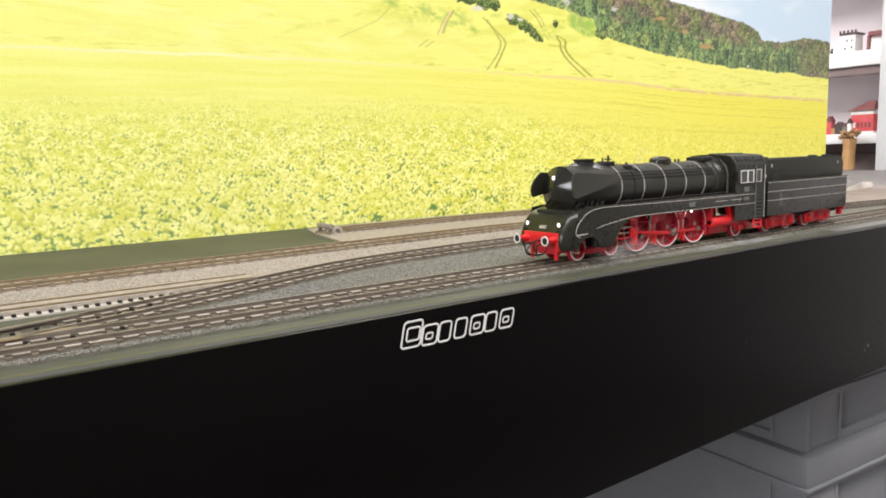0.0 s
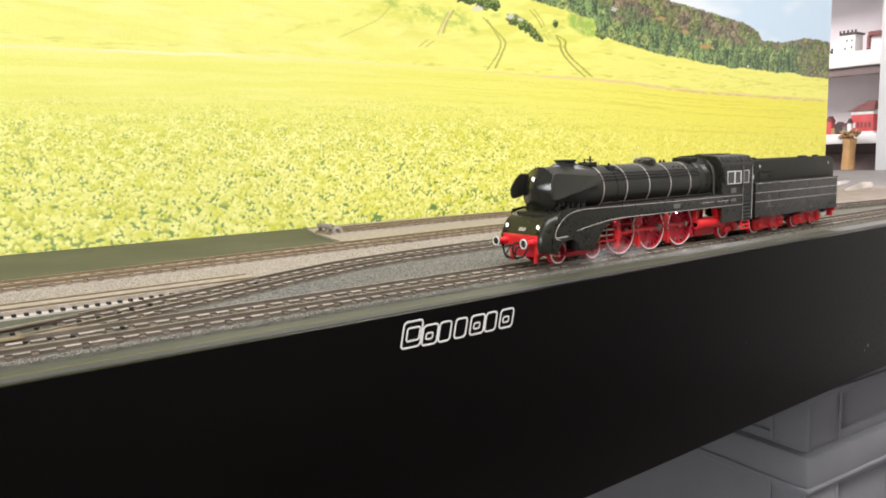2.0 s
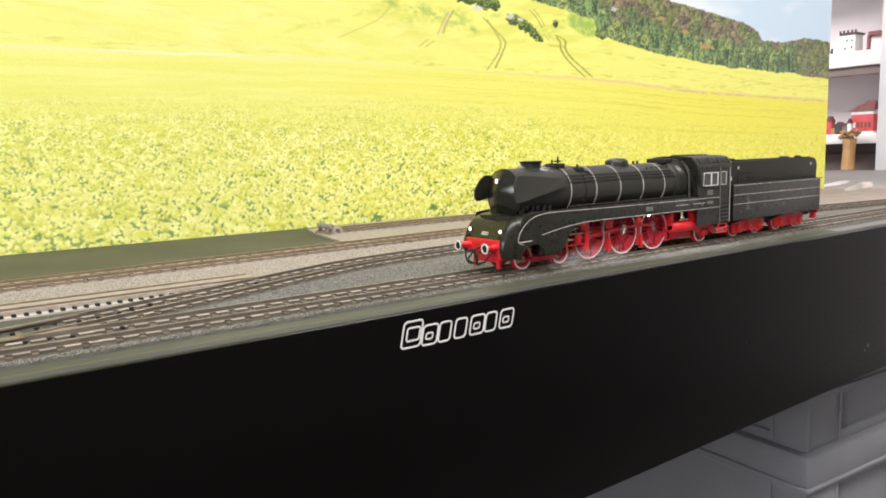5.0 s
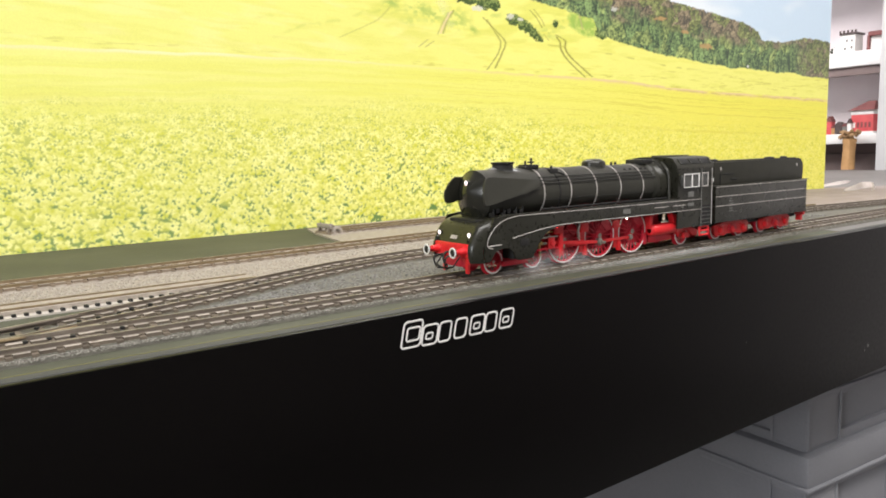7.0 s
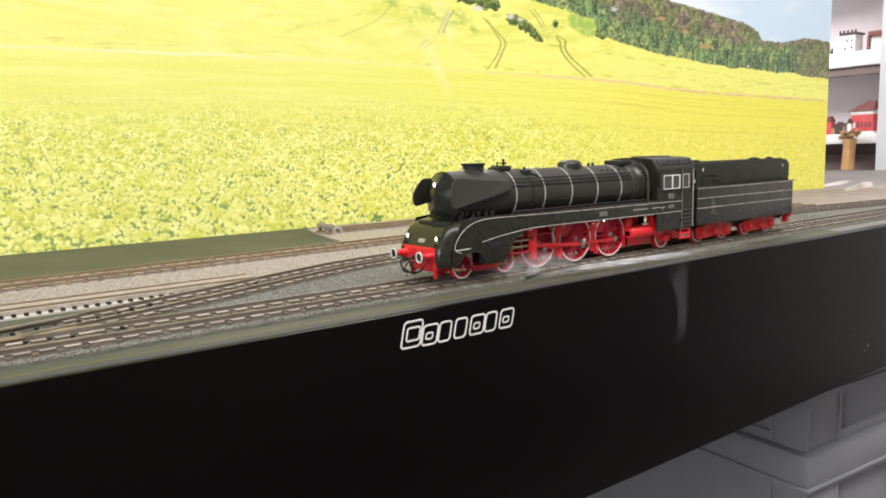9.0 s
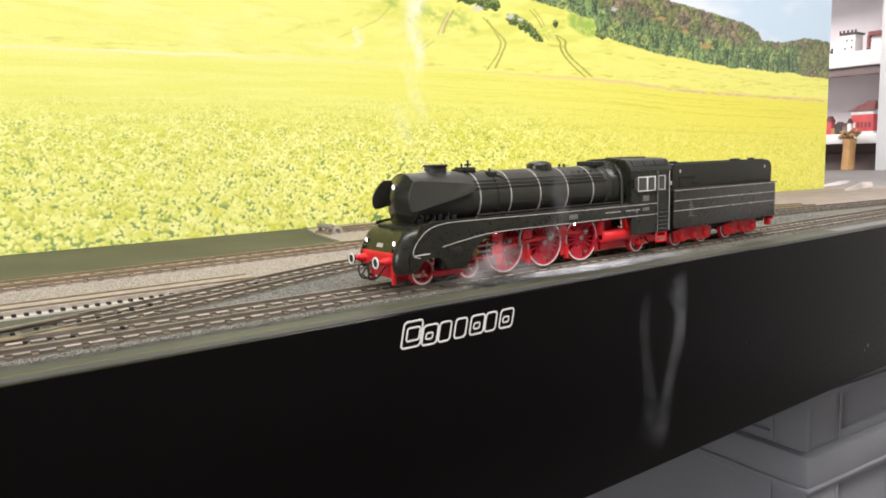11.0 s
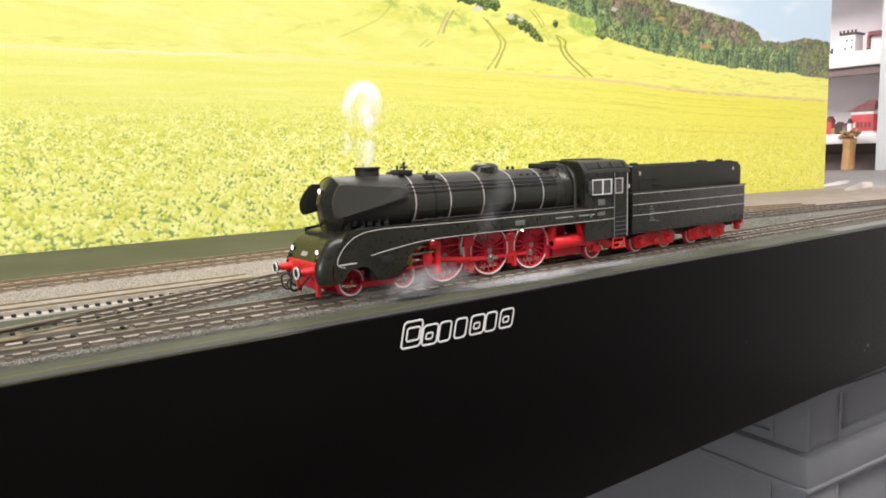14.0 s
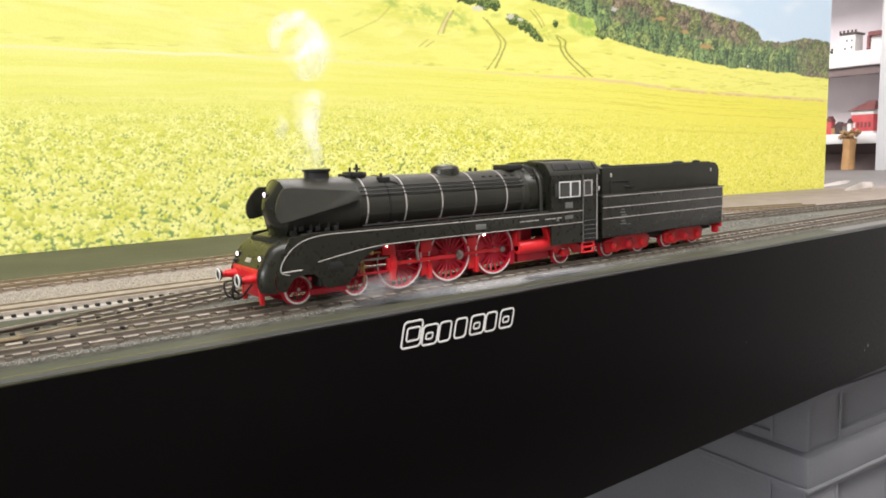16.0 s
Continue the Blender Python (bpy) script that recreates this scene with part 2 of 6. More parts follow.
# ---- tracks ----
def sweep(bm, path, prof):
    """A closed profile (side, height) drawn along a plan path."""
    rows = []
    n = len(path)
    for i, p in enumerate(path):
        a, b = path[max(i - 1, 0)], path[min(i + 1, n - 1)]
        d = Vector((b[0] - a[0], b[1] - a[1])).normalized()
        s = Vector((-d.y, d.x))
        rows.append([bm.verts.new((p[0] + s.x * o, p[1] + s.y * o, z)) for o, z in prof])
    k = len(prof)
    for A, B in zip(rows, rows[1:]):
        for j in range(k):
            bm.faces.new((A[j], A[(j + 1) % k], B[(j + 1) % k], B[j]))
    bm.faces.new(rows[0])
    bm.faces.new(rows[-1][::-1])
    return bm


def railpart(th, path, side, mat_side, dz=0.0):
    """Foot, web and head of one rail, with its bright running top."""
    o, f, h = side, 0.85, 0.42
    foot = [(o - f, -2.0 + dz), (o + f, -2.0 + dz), (o + f, -1.75 + dz), (o + 0.25, -1.55 + dz), (o + 0.25, -0.75 + dz), (o + h, -0.55 + dz), (o + h, -0.06 + dz), (o - h, -0.06 + dz), (o - h, -0.55 + dz), (o - 0.25, -0.75 + dz), (o - 0.25, -1.55 + dz), (o - f, -1.75 + dz)]
    rail = part("rail", sweep(bmesh.new(), path, foot), mat_side, th, angle=20)
    part("rail_head", sweep(bmesh.new(), path, [(o - h * 0.9, -0.055 + dz), (o + h * 0.9, -0.055 + dz), (o + h * 0.7, dz), (o - h * 0.7, dz)]), RAILTOP, rail, angle=20)


def sleeper_mesh(half, wide, material, y0=None):
    lo = -half if y0 is None else y0
    bm = box((-wide / 2, lo, -3.9), (wide / 2, half, -2.02), 0.18)
    for y in (-8.25, 8.25):
        bx(bm, (-0.9, y - 1.9, -2.1), (0.9, y - 0.8, -1.4))
        bx(bm, (-0.9, y + 0.8, -2.1), (0.9, y + 1.9, -1.5))
    ob = finish("sleeper", bm, material)
    me = ob.data
    bpy.data.objects.remove(ob)
    return me


def strip_mesh(long, base, cap, sides):
    """A pale-topped brown strip beside a rail, filling one gap between two sleepers."""
    ob = finish("rail_strip", box((-long / 2, sides[0], -3.2), (long / 2, sides[1], -1.5)), base)
    me = ob.data
    bpy.data.objects.remove(ob)
    me.materials.append(cap)
    for p in me.polygons:
        p.material_index = 1 if p.center.z > -0.00151 else 0
    return me


SIDES = [(-11.5, -9.15), (4.8, 7.35), (-7.35, -4.8), (9.15, 11.5)]


def along(path, pitch):
    """Places and headings at even steps along a plan path."""
    out, rest = [], 0.0
    for a, b in zip(path, path[1:]):
        d = math.dist(a, b)
        while rest <= d:
            f = rest / d
            out.append((a[0] + f * (b[0] - a[0]), a[1] + f * (b[1] - a[1]), math.degrees(math.atan2(b[1] - a[1], b[0] - a[0]))))
            rest += pitch
        rest -= d
    return out


def track(label, path, pitch=7.4, wide=2.3, rails=RAIL, tie=SLEEPER_BROWN, dz=0.0, bed=GRAVEL_DARK, start=0, group="tracks", keep=lambda x, y: True):
    th = thing("railway_track", label, "railway track", group)
    for s in (-8.25, 8.25):
        railpart(th, path, s, rails, dz)
    if bed:
        part("track_bed", sweep(bmesh.new(), path, [(-11.9, -2.7 + dz), (11.9, -2.7 + dz), (12.4, -5.15), (-12.4, -5.15)][::-1]), bed, th)
        for s in (-1, 1):
            part("shoulder", sweep(bmesh.new(), path, [(s * 11.95, -3.0 + dz), (s * 12.4, -3.4 + dz), (s * 13.2, -5.15), (s * 11.95, -5.15)]), GRAVEL_DARK if rails is RAIL else GRAVEL_LIGHT, th, "gravel shoulder")
    me = sleeper_mesh(12.1, wide, tie)
    strips, far = [strip_mesh(pitch - wide - 0.15, tie, SLEEPER, s) for s in SIDES], []
    r = random.Random(len(path))
    for x, y, a in along(path, pitch):
        if keep(x, y):
            s = new("sleeper", me)
            s.parent = th
            s.matrix_basis = pose((x + r.uniform(-0.25, 0.25)) * MM, y * MM, (dz + r.uniform(-0.12, 0.06)) * MM, 0, 0, a + r.uniform(-1.2, 1.2))
            k = radians(a)
            for i, me_strip in enumerate(strips):
                m = pose((x + math.cos(k) * pitch / 2 + r.uniform(-0.3, 0.3)) * MM, (y + math.sin(k) * pitch / 2 + r.uniform(-0.15, 0.15)) * MM, (dz + r.uniform(-0.1, 0.1)) * MM, 0, 0, a + r.uniform(-1.0, 1.0))
                if x < 420:
                    s = new("rail_strip", me_strip)
                    s.parent = th
                    s.matrix_basis = m
                else:
                    far.append((m, me_strip))
    if far:
        vs, fs, mi = [], [], []
        for m, me_strip in far:
            o = len(vs)
            vs += [m @ v.co for v in me_strip.vertices]
            fs += [[o + i for i in p.vertices] for p in me_strip.polygons]
            mi += [p.material_index for p in me_strip.polygons]
        joined = bpy.data.meshes.new("rail_strips")
        joined.from_pydata(vs, [], fs)
        joined.materials.append(tie)
        joined.materials.append(SLEEPER)
        joined.polygons.foreach_set("material_index", mi)
        ob = new("rail_strips", joined)
        ob.parent = th
        tagged(ob, "pale strips beside the farther rails", kind="stuff")
    return th


main_path = [(x, 0) for x in range(-130, 1501, 30)]
BRANCH = spline([(-190, 0), (-130, 3.5), (-90, 13), (-60, 22), (-20, 36), (20, 50), (60, 65.5), (100, 78), (150, 84.5), (200, 87.5), (300, 87), (400, 79), (480, 70), (560, 62), (700, 42), (860, 18), (980, 8)])
BACK = spline([(-130, 137), (-61, 141.5), (0, 145), (50, 148.5), (120, 152.5), (180, 156), (240, 159), (300, 158), (380, 148), (460, 128), (540, 102), (600, 84)])
SIDING = spline([(167, 248), (220, 250), (300, 250), (380, 244), (460, 228), (540, 200)])

track("straight model track on weathered sleepers beside the board edge", main_path, keep=lambda x, y: not -125 < x < -52)
branch = track("curved branch track with rusty rails joining at a turnout", [p for p in BRANCH if p[0] > -128], rails=RAIL, dz=-0.06, keep=lambda x, y: y > 24 and x < 690)
track("rear track with tan rails on pale gravel", BACK, rails=RAIL_TAN, tie=SLEEPER_TAN, bed=GRAVEL_LIGHT, dz=-0.1)
track("dead end siding with tan rails beside the backdrop", SIDING, rails=RAIL_TAN, tie=SLEEPER_TAN, bed=GRAVEL_LIGHT, dz=-0.15)

# turnout: long sleepers, frog, check rails and point blades
turnout = thing("turnout", "turnout with long sleepers, brass frog and check rails", "turnout")
for i in range(11):
    x = -124 + 7.2 * i
    yb = np.interp(x, [p[0] for p in BRANCH], [p[1] for p in BRANCH])
    s = new("sleeper", sleeper_mesh(11.7 + yb, 2.1, SLEEPER_BROWN, -12.1))
    s.parent = turnout
    s.matrix_basis = pose(x * MM, 0, 0, 0, 0, 1.5)
    for side in [(-11.5, -9.15), (3.9, 7.0), (yb - 6.6, yb - 4.0)][:3 if yb > 14 else 2]:
        s = new("rail_strip", strip_mesh(4.9, SLEEPER_BROWN, SLEEPER, side))
        s.parent = turnout
        s.matrix_basis = pose((x + 3.6) * MM, 0, 0, 0, 0, 1.5)
part("check_rail", tube(bmesh.new(), [(-80, -6.2, -0.5), (-74, -6.7, -0.5), (-52, -6.7, -0.5), (-46, -6.2, -0.5)], 0.5, 6), RAIL, turnout)
part("check_rail", tube(bmesh.new(), [(-78, 24.6, -0.5), (-70, 26.4, -0.5), (-52, 32.0, -0.5), (-46, 33.4, -0.5)], 0.5, 6), RAIL, turnout)
part("frog", prism(bmesh.new(), [(-66, 6.8), (-60, 6.9), (-44, 8.1), (-44, 11.0), (-60, 8.6)], -1.9, 0.02, 0.1, "xy"), RAIL, turnout, "rusty steel frog")
part("wing_rail", tube(bmesh.new(), [(-88, 7.2, -0.5), (-70, 7.6, -0.5), (-60, 9.6, -0.5), (-50, 13.0, -0.5)], 0.5, 6), RAIL_TAN, turnout)
for x, y in ((-69, 22), (-61, 26), (-60, 5), (-67, 5), (-69, 11), (-47, 27), (-40, 29), (-32, 32), (-26, 38), (-37, 4.5), (-50, 20), (-18, 41), (-53, 3)):
    part("chair", box((x - 0.75, y - 0.9, -2.1), (x + 0.75, y + 0.9, -1.0), 0.2), BLACK_DULL, turnout, "small black rail chair")


def pit_track():
    """Rails on black chairs along a white concrete plinth."""
    th = thing("pit_track", "tan rails on black chairs along a white concrete plinth", "railway track", "tracks")
    path = [(x, 66.0 + 0.0004 * (x + 130) ** 2 * 0.2) for x in range(-130, 46, 8)]
    part("plinth", sweep(bmesh.new(), path, [(-8.9, -5.1), (15, -5.1), (15, -2.6), (-8.9, -2.6)][::-1]), CONCRETE, th, "white concrete plinth")
    part("track_bed", sweep(bmesh.new(), path, [(-3.6, -2.7), (14.6, -2.7), (14.2, -0.7), (-3.2, -0.9)][::-1]), GRAVEL_LIGHT, th, "beige bed under the rails")
    part("bank", sweep(bmesh.new(), path, [(-13.5, -5.12), (-8.95, -5.12), (-8.95, -3.35), (-10.5, -3.6)][::-1]), OLIVE, th, "olive bank along the plinth")
    for s in (-0.6, 11.6):
        railpart(th, path, s, RAIL_TAN)
    chair = finish("chair", bx(box((-0.8, -7.8, -2.7), (0.8, -5.2, -1.6), 0.15), (-0.55, -8.6, -2.95), (0.55, -7.6, -2.2)), BLACK_DULL)
    me = chair.data
    bpy.data.objects.remove(chair)
    for x, y, a in along(path, 4.35):
        c = new("chair", me)
        c.parent = th
        c.matrix_basis = pose(x * MM, y * MM, 0, 0, 0, a)


pit_track()


def buffer_stop():
    th = thing("buffer_stop", "weathered timber buffer stop at the end of the siding", "buffer stop", at=(168, 247, -2.5))
    for y in (-8.25, 8.25):
        part("post", tube(bmesh.new(), [(9, y, -0.5), (6, y, 2.6), (2.5, y, 5.4), (0, y, 6.6)], 0.9, 6), SLEEPER_DARK, th)
        part("strut", tube(bmesh.new(), [(-1.2, y, -2), (0, y, 6.6)], 1.0, 6), SLEEPER_DARK, th)
    part("beam", box((-1.6, -11.5, 3.4), (0.8, 11.5, 6.8), 0.7), SLEEPER, th)
    for y in (-9, 0, 9):
        part("stop_block", tube(bmesh.new(), spline([(9.5, y, -2), (8.5, y, 1.6), (6, y, 3.6), (3.5, y, 2.8), (2.4, y, -2)], 1.0), 1.7, 8), SLEEPER, th)


buffer_stop()


def gravel_bed(name, poly, top, material, label):
    tagged(finish(name, prism(bmesh.new(), poly, -5.15, top, 0, "xy"), material), label, "gravel", kind="structure")


bx_ = [p for p in BRANCH if -20 < p[0] < 690]
gravel_bed("gravel_dark", [(-18, 13)] + [(690, 13)] + [(x, y + 2) for x, y in bx_[::-1]], -3.7, GRAVEL_DARK, "dark grey gravel between the tracks")
back_up = [p for p in BACK if p[0] < 590]
gravel_bed("gravel_light", [(-130, 82), (20, 84), (60, 72), (110, 88), (200, 98), (330, 98), (470, 82), (590, 76)] + [(x, y + 19) for x, y in back_up[::-1] if x > 150] + [(x, y + 19) for x, y in back_up[::-1] if x <= 150], -3.6, GRAVEL_LIGHT, "pale beige gravel between the rear tracks")
gravel_bed("gravel_rear", [(150, 178), (250, 180), (330, 178), (420, 160), (452, 286), (400, 294), (260, 304), (176, 296), (166, 262), (160, 232)], -3.9, GRAVEL_LIGHT, "pale beige gravel under the siding")
gravel_bed("dusty_ground", [(420.3, 160), (520, 128), (640, 92), (760, 60), (900, 44), (1010, 60), (1060, 130), (940, 214), (700, 252), (452.3, 286)], -4.2, GREY_DUST, "grey brown dusty ground by the backdrop")


def scatter(name, n, place, low, high, material, label, seed):
    """Loose stones, six-cornered, over a stretch of ground."""
    g = np.random.RandomState(seed)
    xyz = place(g, n)
    n = len(xyz)
    octa = np.array([(1, 0, 0), (-1, 0, 0), (0, 1, 0), (0, -1, 0), (0, 0, 1), (0, 0, -1)], float)
    tri = np.array([(0, 2, 4), (2, 1, 4), (1, 3, 4), (3, 0, 4), (2, 0, 5), (1, 2, 5), (3, 1, 5), (0, 3, 5)])
    size = g.uniform(low, high, (n, 1, 1)) * g.uniform(0.6, 1.25, (n, 1, 3)) * 0.5
    v = octa[None] * size + g.normal(0, 0.12, (n, 6, 3)) * size
    a = g.uniform(0, math.tau, n)
    c, s = np.cos(a)[:, None], np.sin(a)[:, None]
    v = np.stack([v[..., 0] * c - v[..., 1] * s, v[..., 0] * s + v[..., 1] * c, v[..., 2] + 0.35 * v[..., 0]], -1) + xyz[:, None]
    faces = (tri[None] + 6 * np.arange(n)[:, None, None]).reshape(-1, 3)
    tagged(mesh_np(name, v.reshape(-1, 3), faces, material), label, "gravel", kind="stuff")


BXS, BYS = [p[0] for p in BRANCH], [p[1] for p in BRANCH]


def near_edge(g, n):
    x = -110 + 620 * g.uniform(0, 1, n) ** 1.3
    y = -12.2 - 1.4 * g.uniform(0, 1, n)
    keep = g.uniform(0, 1, n) < np.clip(1.15 - x / 330, 0.08, 1)
    return np.stack([x, y, -3.25 - np.maximum(-y - 12.6, 0) * 0.9], 1)[keep]


def between(g, n):
    x, u = -30 + 560 * g.uniform(0, 1, n) ** 1.4, g.uniform(0, 1, n)
    top = np.interp(x, BXS, BYS) - 15.5
    y = 15.5 + u * np.maximum(top - 15.5, 0)
    return np.stack([x, y, np.full(n, -3.6)], 1)[top > 17]


def pale(g, n):
    x, u = -125 + 560 * g.uniform(0, 1, n) ** 1.3, g.uniform(0, 1, n)
    low = np.where(x < 30, 82, np.interp(x, BXS, BYS) + 12)
    high = np.interp(x, [p[0] for p in BACK], [p[1] for p in BACK]) - 15
    return np.stack([x, low + u * (high - low), np.full(n, -3.5)], 1)[high > low]


def ties(g, n):
    x = -110 + 560 * g.uniform(0, 1, n) ** 1.4
    y = g.uniform(-4.2, 4.2, n)
    return np.stack([x, y, np.full(n, -2.45)], 1)


def ties_branch(g, n):
    x = -60 + 480 * g.uniform(0, 1, n) ** 1.4
    y = np.interp(x, BXS, BYS) + g.uniform(-4.2, 4.2, n)
    return np.stack([x, y, np.full(n, -2.5)], 1)[y > 17]


scatter("gravel_shoulder", 7000, near_edge, 0.25, 0.55, STONE_EDGE, "pale grit along the foot of the track bed", 1)
scatter("gravel_between", 11000, between, 0.6, 1.2, STONE_DARK, "dark grey gravel stones between the tracks", 2)
scatter("gravel_pale", 12000, pale, 0.6, 1.2, STONE_LIGHT, "pale beige gravel stones by the rear track", 3)
scatter("gravel_ties", 3500, ties, 0.5, 1.0, STONE_DARK, "fine dark stones between the sleepers", 5)
scatter("gravel_branch", 2800, ties_branch, 0.5, 1.0, STONE_DARK, "fine dark stones between the branch sleepers", 6)

# ---- printed landscape backdrop ----
def wall_y(x):
    x = np.asarray(x, float)
    return np.where(x < 250, 313, np.where(x < 450, 313 - 0.159 * (np.clip(x, 250, 450) - 250) ** 2 / 400, 297.1 - 0.159 * (x - 450)))


TABLE = np.random.RandomState(11).rand(512, 512)


def vnoise(u, v):
    i, j = np.floor(u).astype(int), np.floor(v).astype(int)
    f, g = u - i, v - j
    f, g = f * f * (3 - 2 * f), g * g * (3 - 2 * g)
    T = lambda a, b: TABLE[a % 512, b % 512]
    return (T(i, j) * (1 - f) + T(i + 1, j) * f) * (1 - g) + (T(i, j + 1) * (1 - f) + T(i + 1, j + 1) * f) * g


def fbm(u, v, n=3):
    return sum(vnoise(u * 2.03 ** k + 17 * k, v * 2.03 ** k + 31 * k) * 0.5 ** k for k in range(n)) / sum(0.5 ** k for k in range(n))


def step01(a, b, x):
    t = np.clip((x - a) / (b - a), 0, 1)
    return t * t * (3 - 2 * t)


def lay(base, colour, mask):
    return base * (1 - mask[..., None]) + np.array(colour, float) * mask[..., None]


def line_mask(x, z, pts, width):
    """Closeness to a drawn line."""
    P = np.array(spline(pts, 4))[::-1]
    c = np.interp(z, P[:, 1], P[:, 0])
    w = width * (0.6 + 0.8 * vnoise(x * 0.9, z * 0.4))
    return np.exp(-((x - c) / w) ** 2) * (z > P[0, 1]) * (z < P[-1, 1])


def cell(i, j, k):
    """A random number for each cell of a pattern."""
    return TABLE[(i.astype(int) * 7 + 31 * k) % 512, (j.astype(int) * 13 + 57 * k) % 512]


def sized(x, z, size, squash, k):
    """Noise whose grain follows a size that varies over the sheet, without shear."""
    lev = np.log2(size)
    l0 = np.floor(lev)
    f = lev - l0
    return sum(w * vnoise(x / 2.0 ** l + 37 * l + k, z / 2.0 ** l * squash + 53 * l + k) for l, w in ((l0, 1 - f), (l0 + 1, f)))


def blossoms(x, z, zp, ground):
    """Clumps of blossom in rows that shrink towards the horizon, the nearer rows over the farther ones."""
    k0, k1 = 0.55, 0.0245
    t = np.maximum(zp - z, 0)
    step = k1 * 0.52
    v = np.floor(np.log(k0 + k1 * t) / step)
    tuft = 0.6 * sized(x, z, 4 + 0.08 * t, 1.7, 3) + 0.4 * sized(x, z, 1.6 + 0.03 * t, 1.5, 8)
    rag = 0.6 * sized(x, z, 0.35 + 0.011 * t, 1, 1) + 0.4 * sized(x, z, 0.25 + 0.005 * t, 1, 9)
    heap = 0.6 * sized(x, z, 1.8 + 0.035 * t, 1.4, 50) + 0.4 * sized(x, z, 0.9 + 0.018 * t, 1.2, 60)
    out = ground
    for dj in (-2, -1, 0, 1, 2):
        j = v + dj
        s = np.exp((j + 0.5) * step)
        tj = (s - k0) / k1
        off = TABLE[(j.astype(int) * 3) % 512, 40] * 9
        i0 = np.floor(x / s + off)
        for di in (-1, 0, 1):
            i = i0 + di
            h, h2, h3 = cell(i, j, 1), cell(i, j, 2), cell(i, j, 3)
            cx = (i + 0.5 + 0.8 * (h - 0.5) - off) * s
            dz = z - (zp - tj + 0.9 * (h2 - 0.5) * s)
            r = s * (0.40 + 0.34 * h3)
            d = np.hypot((x - cx) / r, dz / (r * 0.95)) + 1.5 * (rag - 0.5)
            m = step01(1.15, 0.6, d) * (h2 + 0.55 * h > 0.13 + 2.3 * (tuft - 0.50))
            lit = np.clip(0.50 + 0.26 * dz / r + 1.1 * (rag - 0.5) + 0.35 * (h - 0.5) + 1.5 * (heap - 0.5), 0, 1)[..., None]
            leaf = np.array((0.68, 0.68, 0.05)) * (1 - lit) + np.array((1.0, 0.98, 0.40)) * lit
            out = out * (1 - m[..., None]) + leaf * m[..., None]
    return out


def treetops(base, x, z, size, tall, dark, light, k, mask):
    """Crowns in rows, each lit from its upper left, the lower rows in front."""
    out = base
    rag = fbm(x / 1.9 + k, z / 1.9, 2)
    row = tall * 0.55
    v = np.floor(-z / row)
    for dj in (-1, 0, 1):
        j = v + dj
        off = TABLE[(j.astype(int) * 5 + k) % 512, 80] * 7
        i0 = np.floor(x / size + off)
        for di in (-1, 0, 1):
            i = i0 + di
            h, h2, h3 = cell(i, j, k), cell(i, j, k + 1), cell(i, j, k + 2)
            dx = x - (i + 0.5 + 0.7 * (h - 0.5) - off) * size
            dz = z + (j + 0.5 + 0.7 * (h2 - 0.5)) * row
            r = size * (0.42 + 0.26 * h3)
            taper = np.clip(1.0 - 0.45 * dz / tall, 0.3, 1.4)
            d = np.hypot(dx / (r * taper), dz / (tall * 0.62)) + 0.8 * (rag - 0.5)
            m = step01(1.03, 0.85, d) * mask
            lit = np.clip(0.36 - 0.34 * dx / r + 0.30 * dz / tall + 1.7 * (rag - 0.5) + 0.45 * (h3 - 0.5), 0, 1)[..., None]
            crown = np.array(dark) * (1 - lit) + np.array(light) * (0.75 + 0.5 * h[..., None]) * lit
            out = out * (1 - m[..., None]) + crown * m[..., None]
    return out


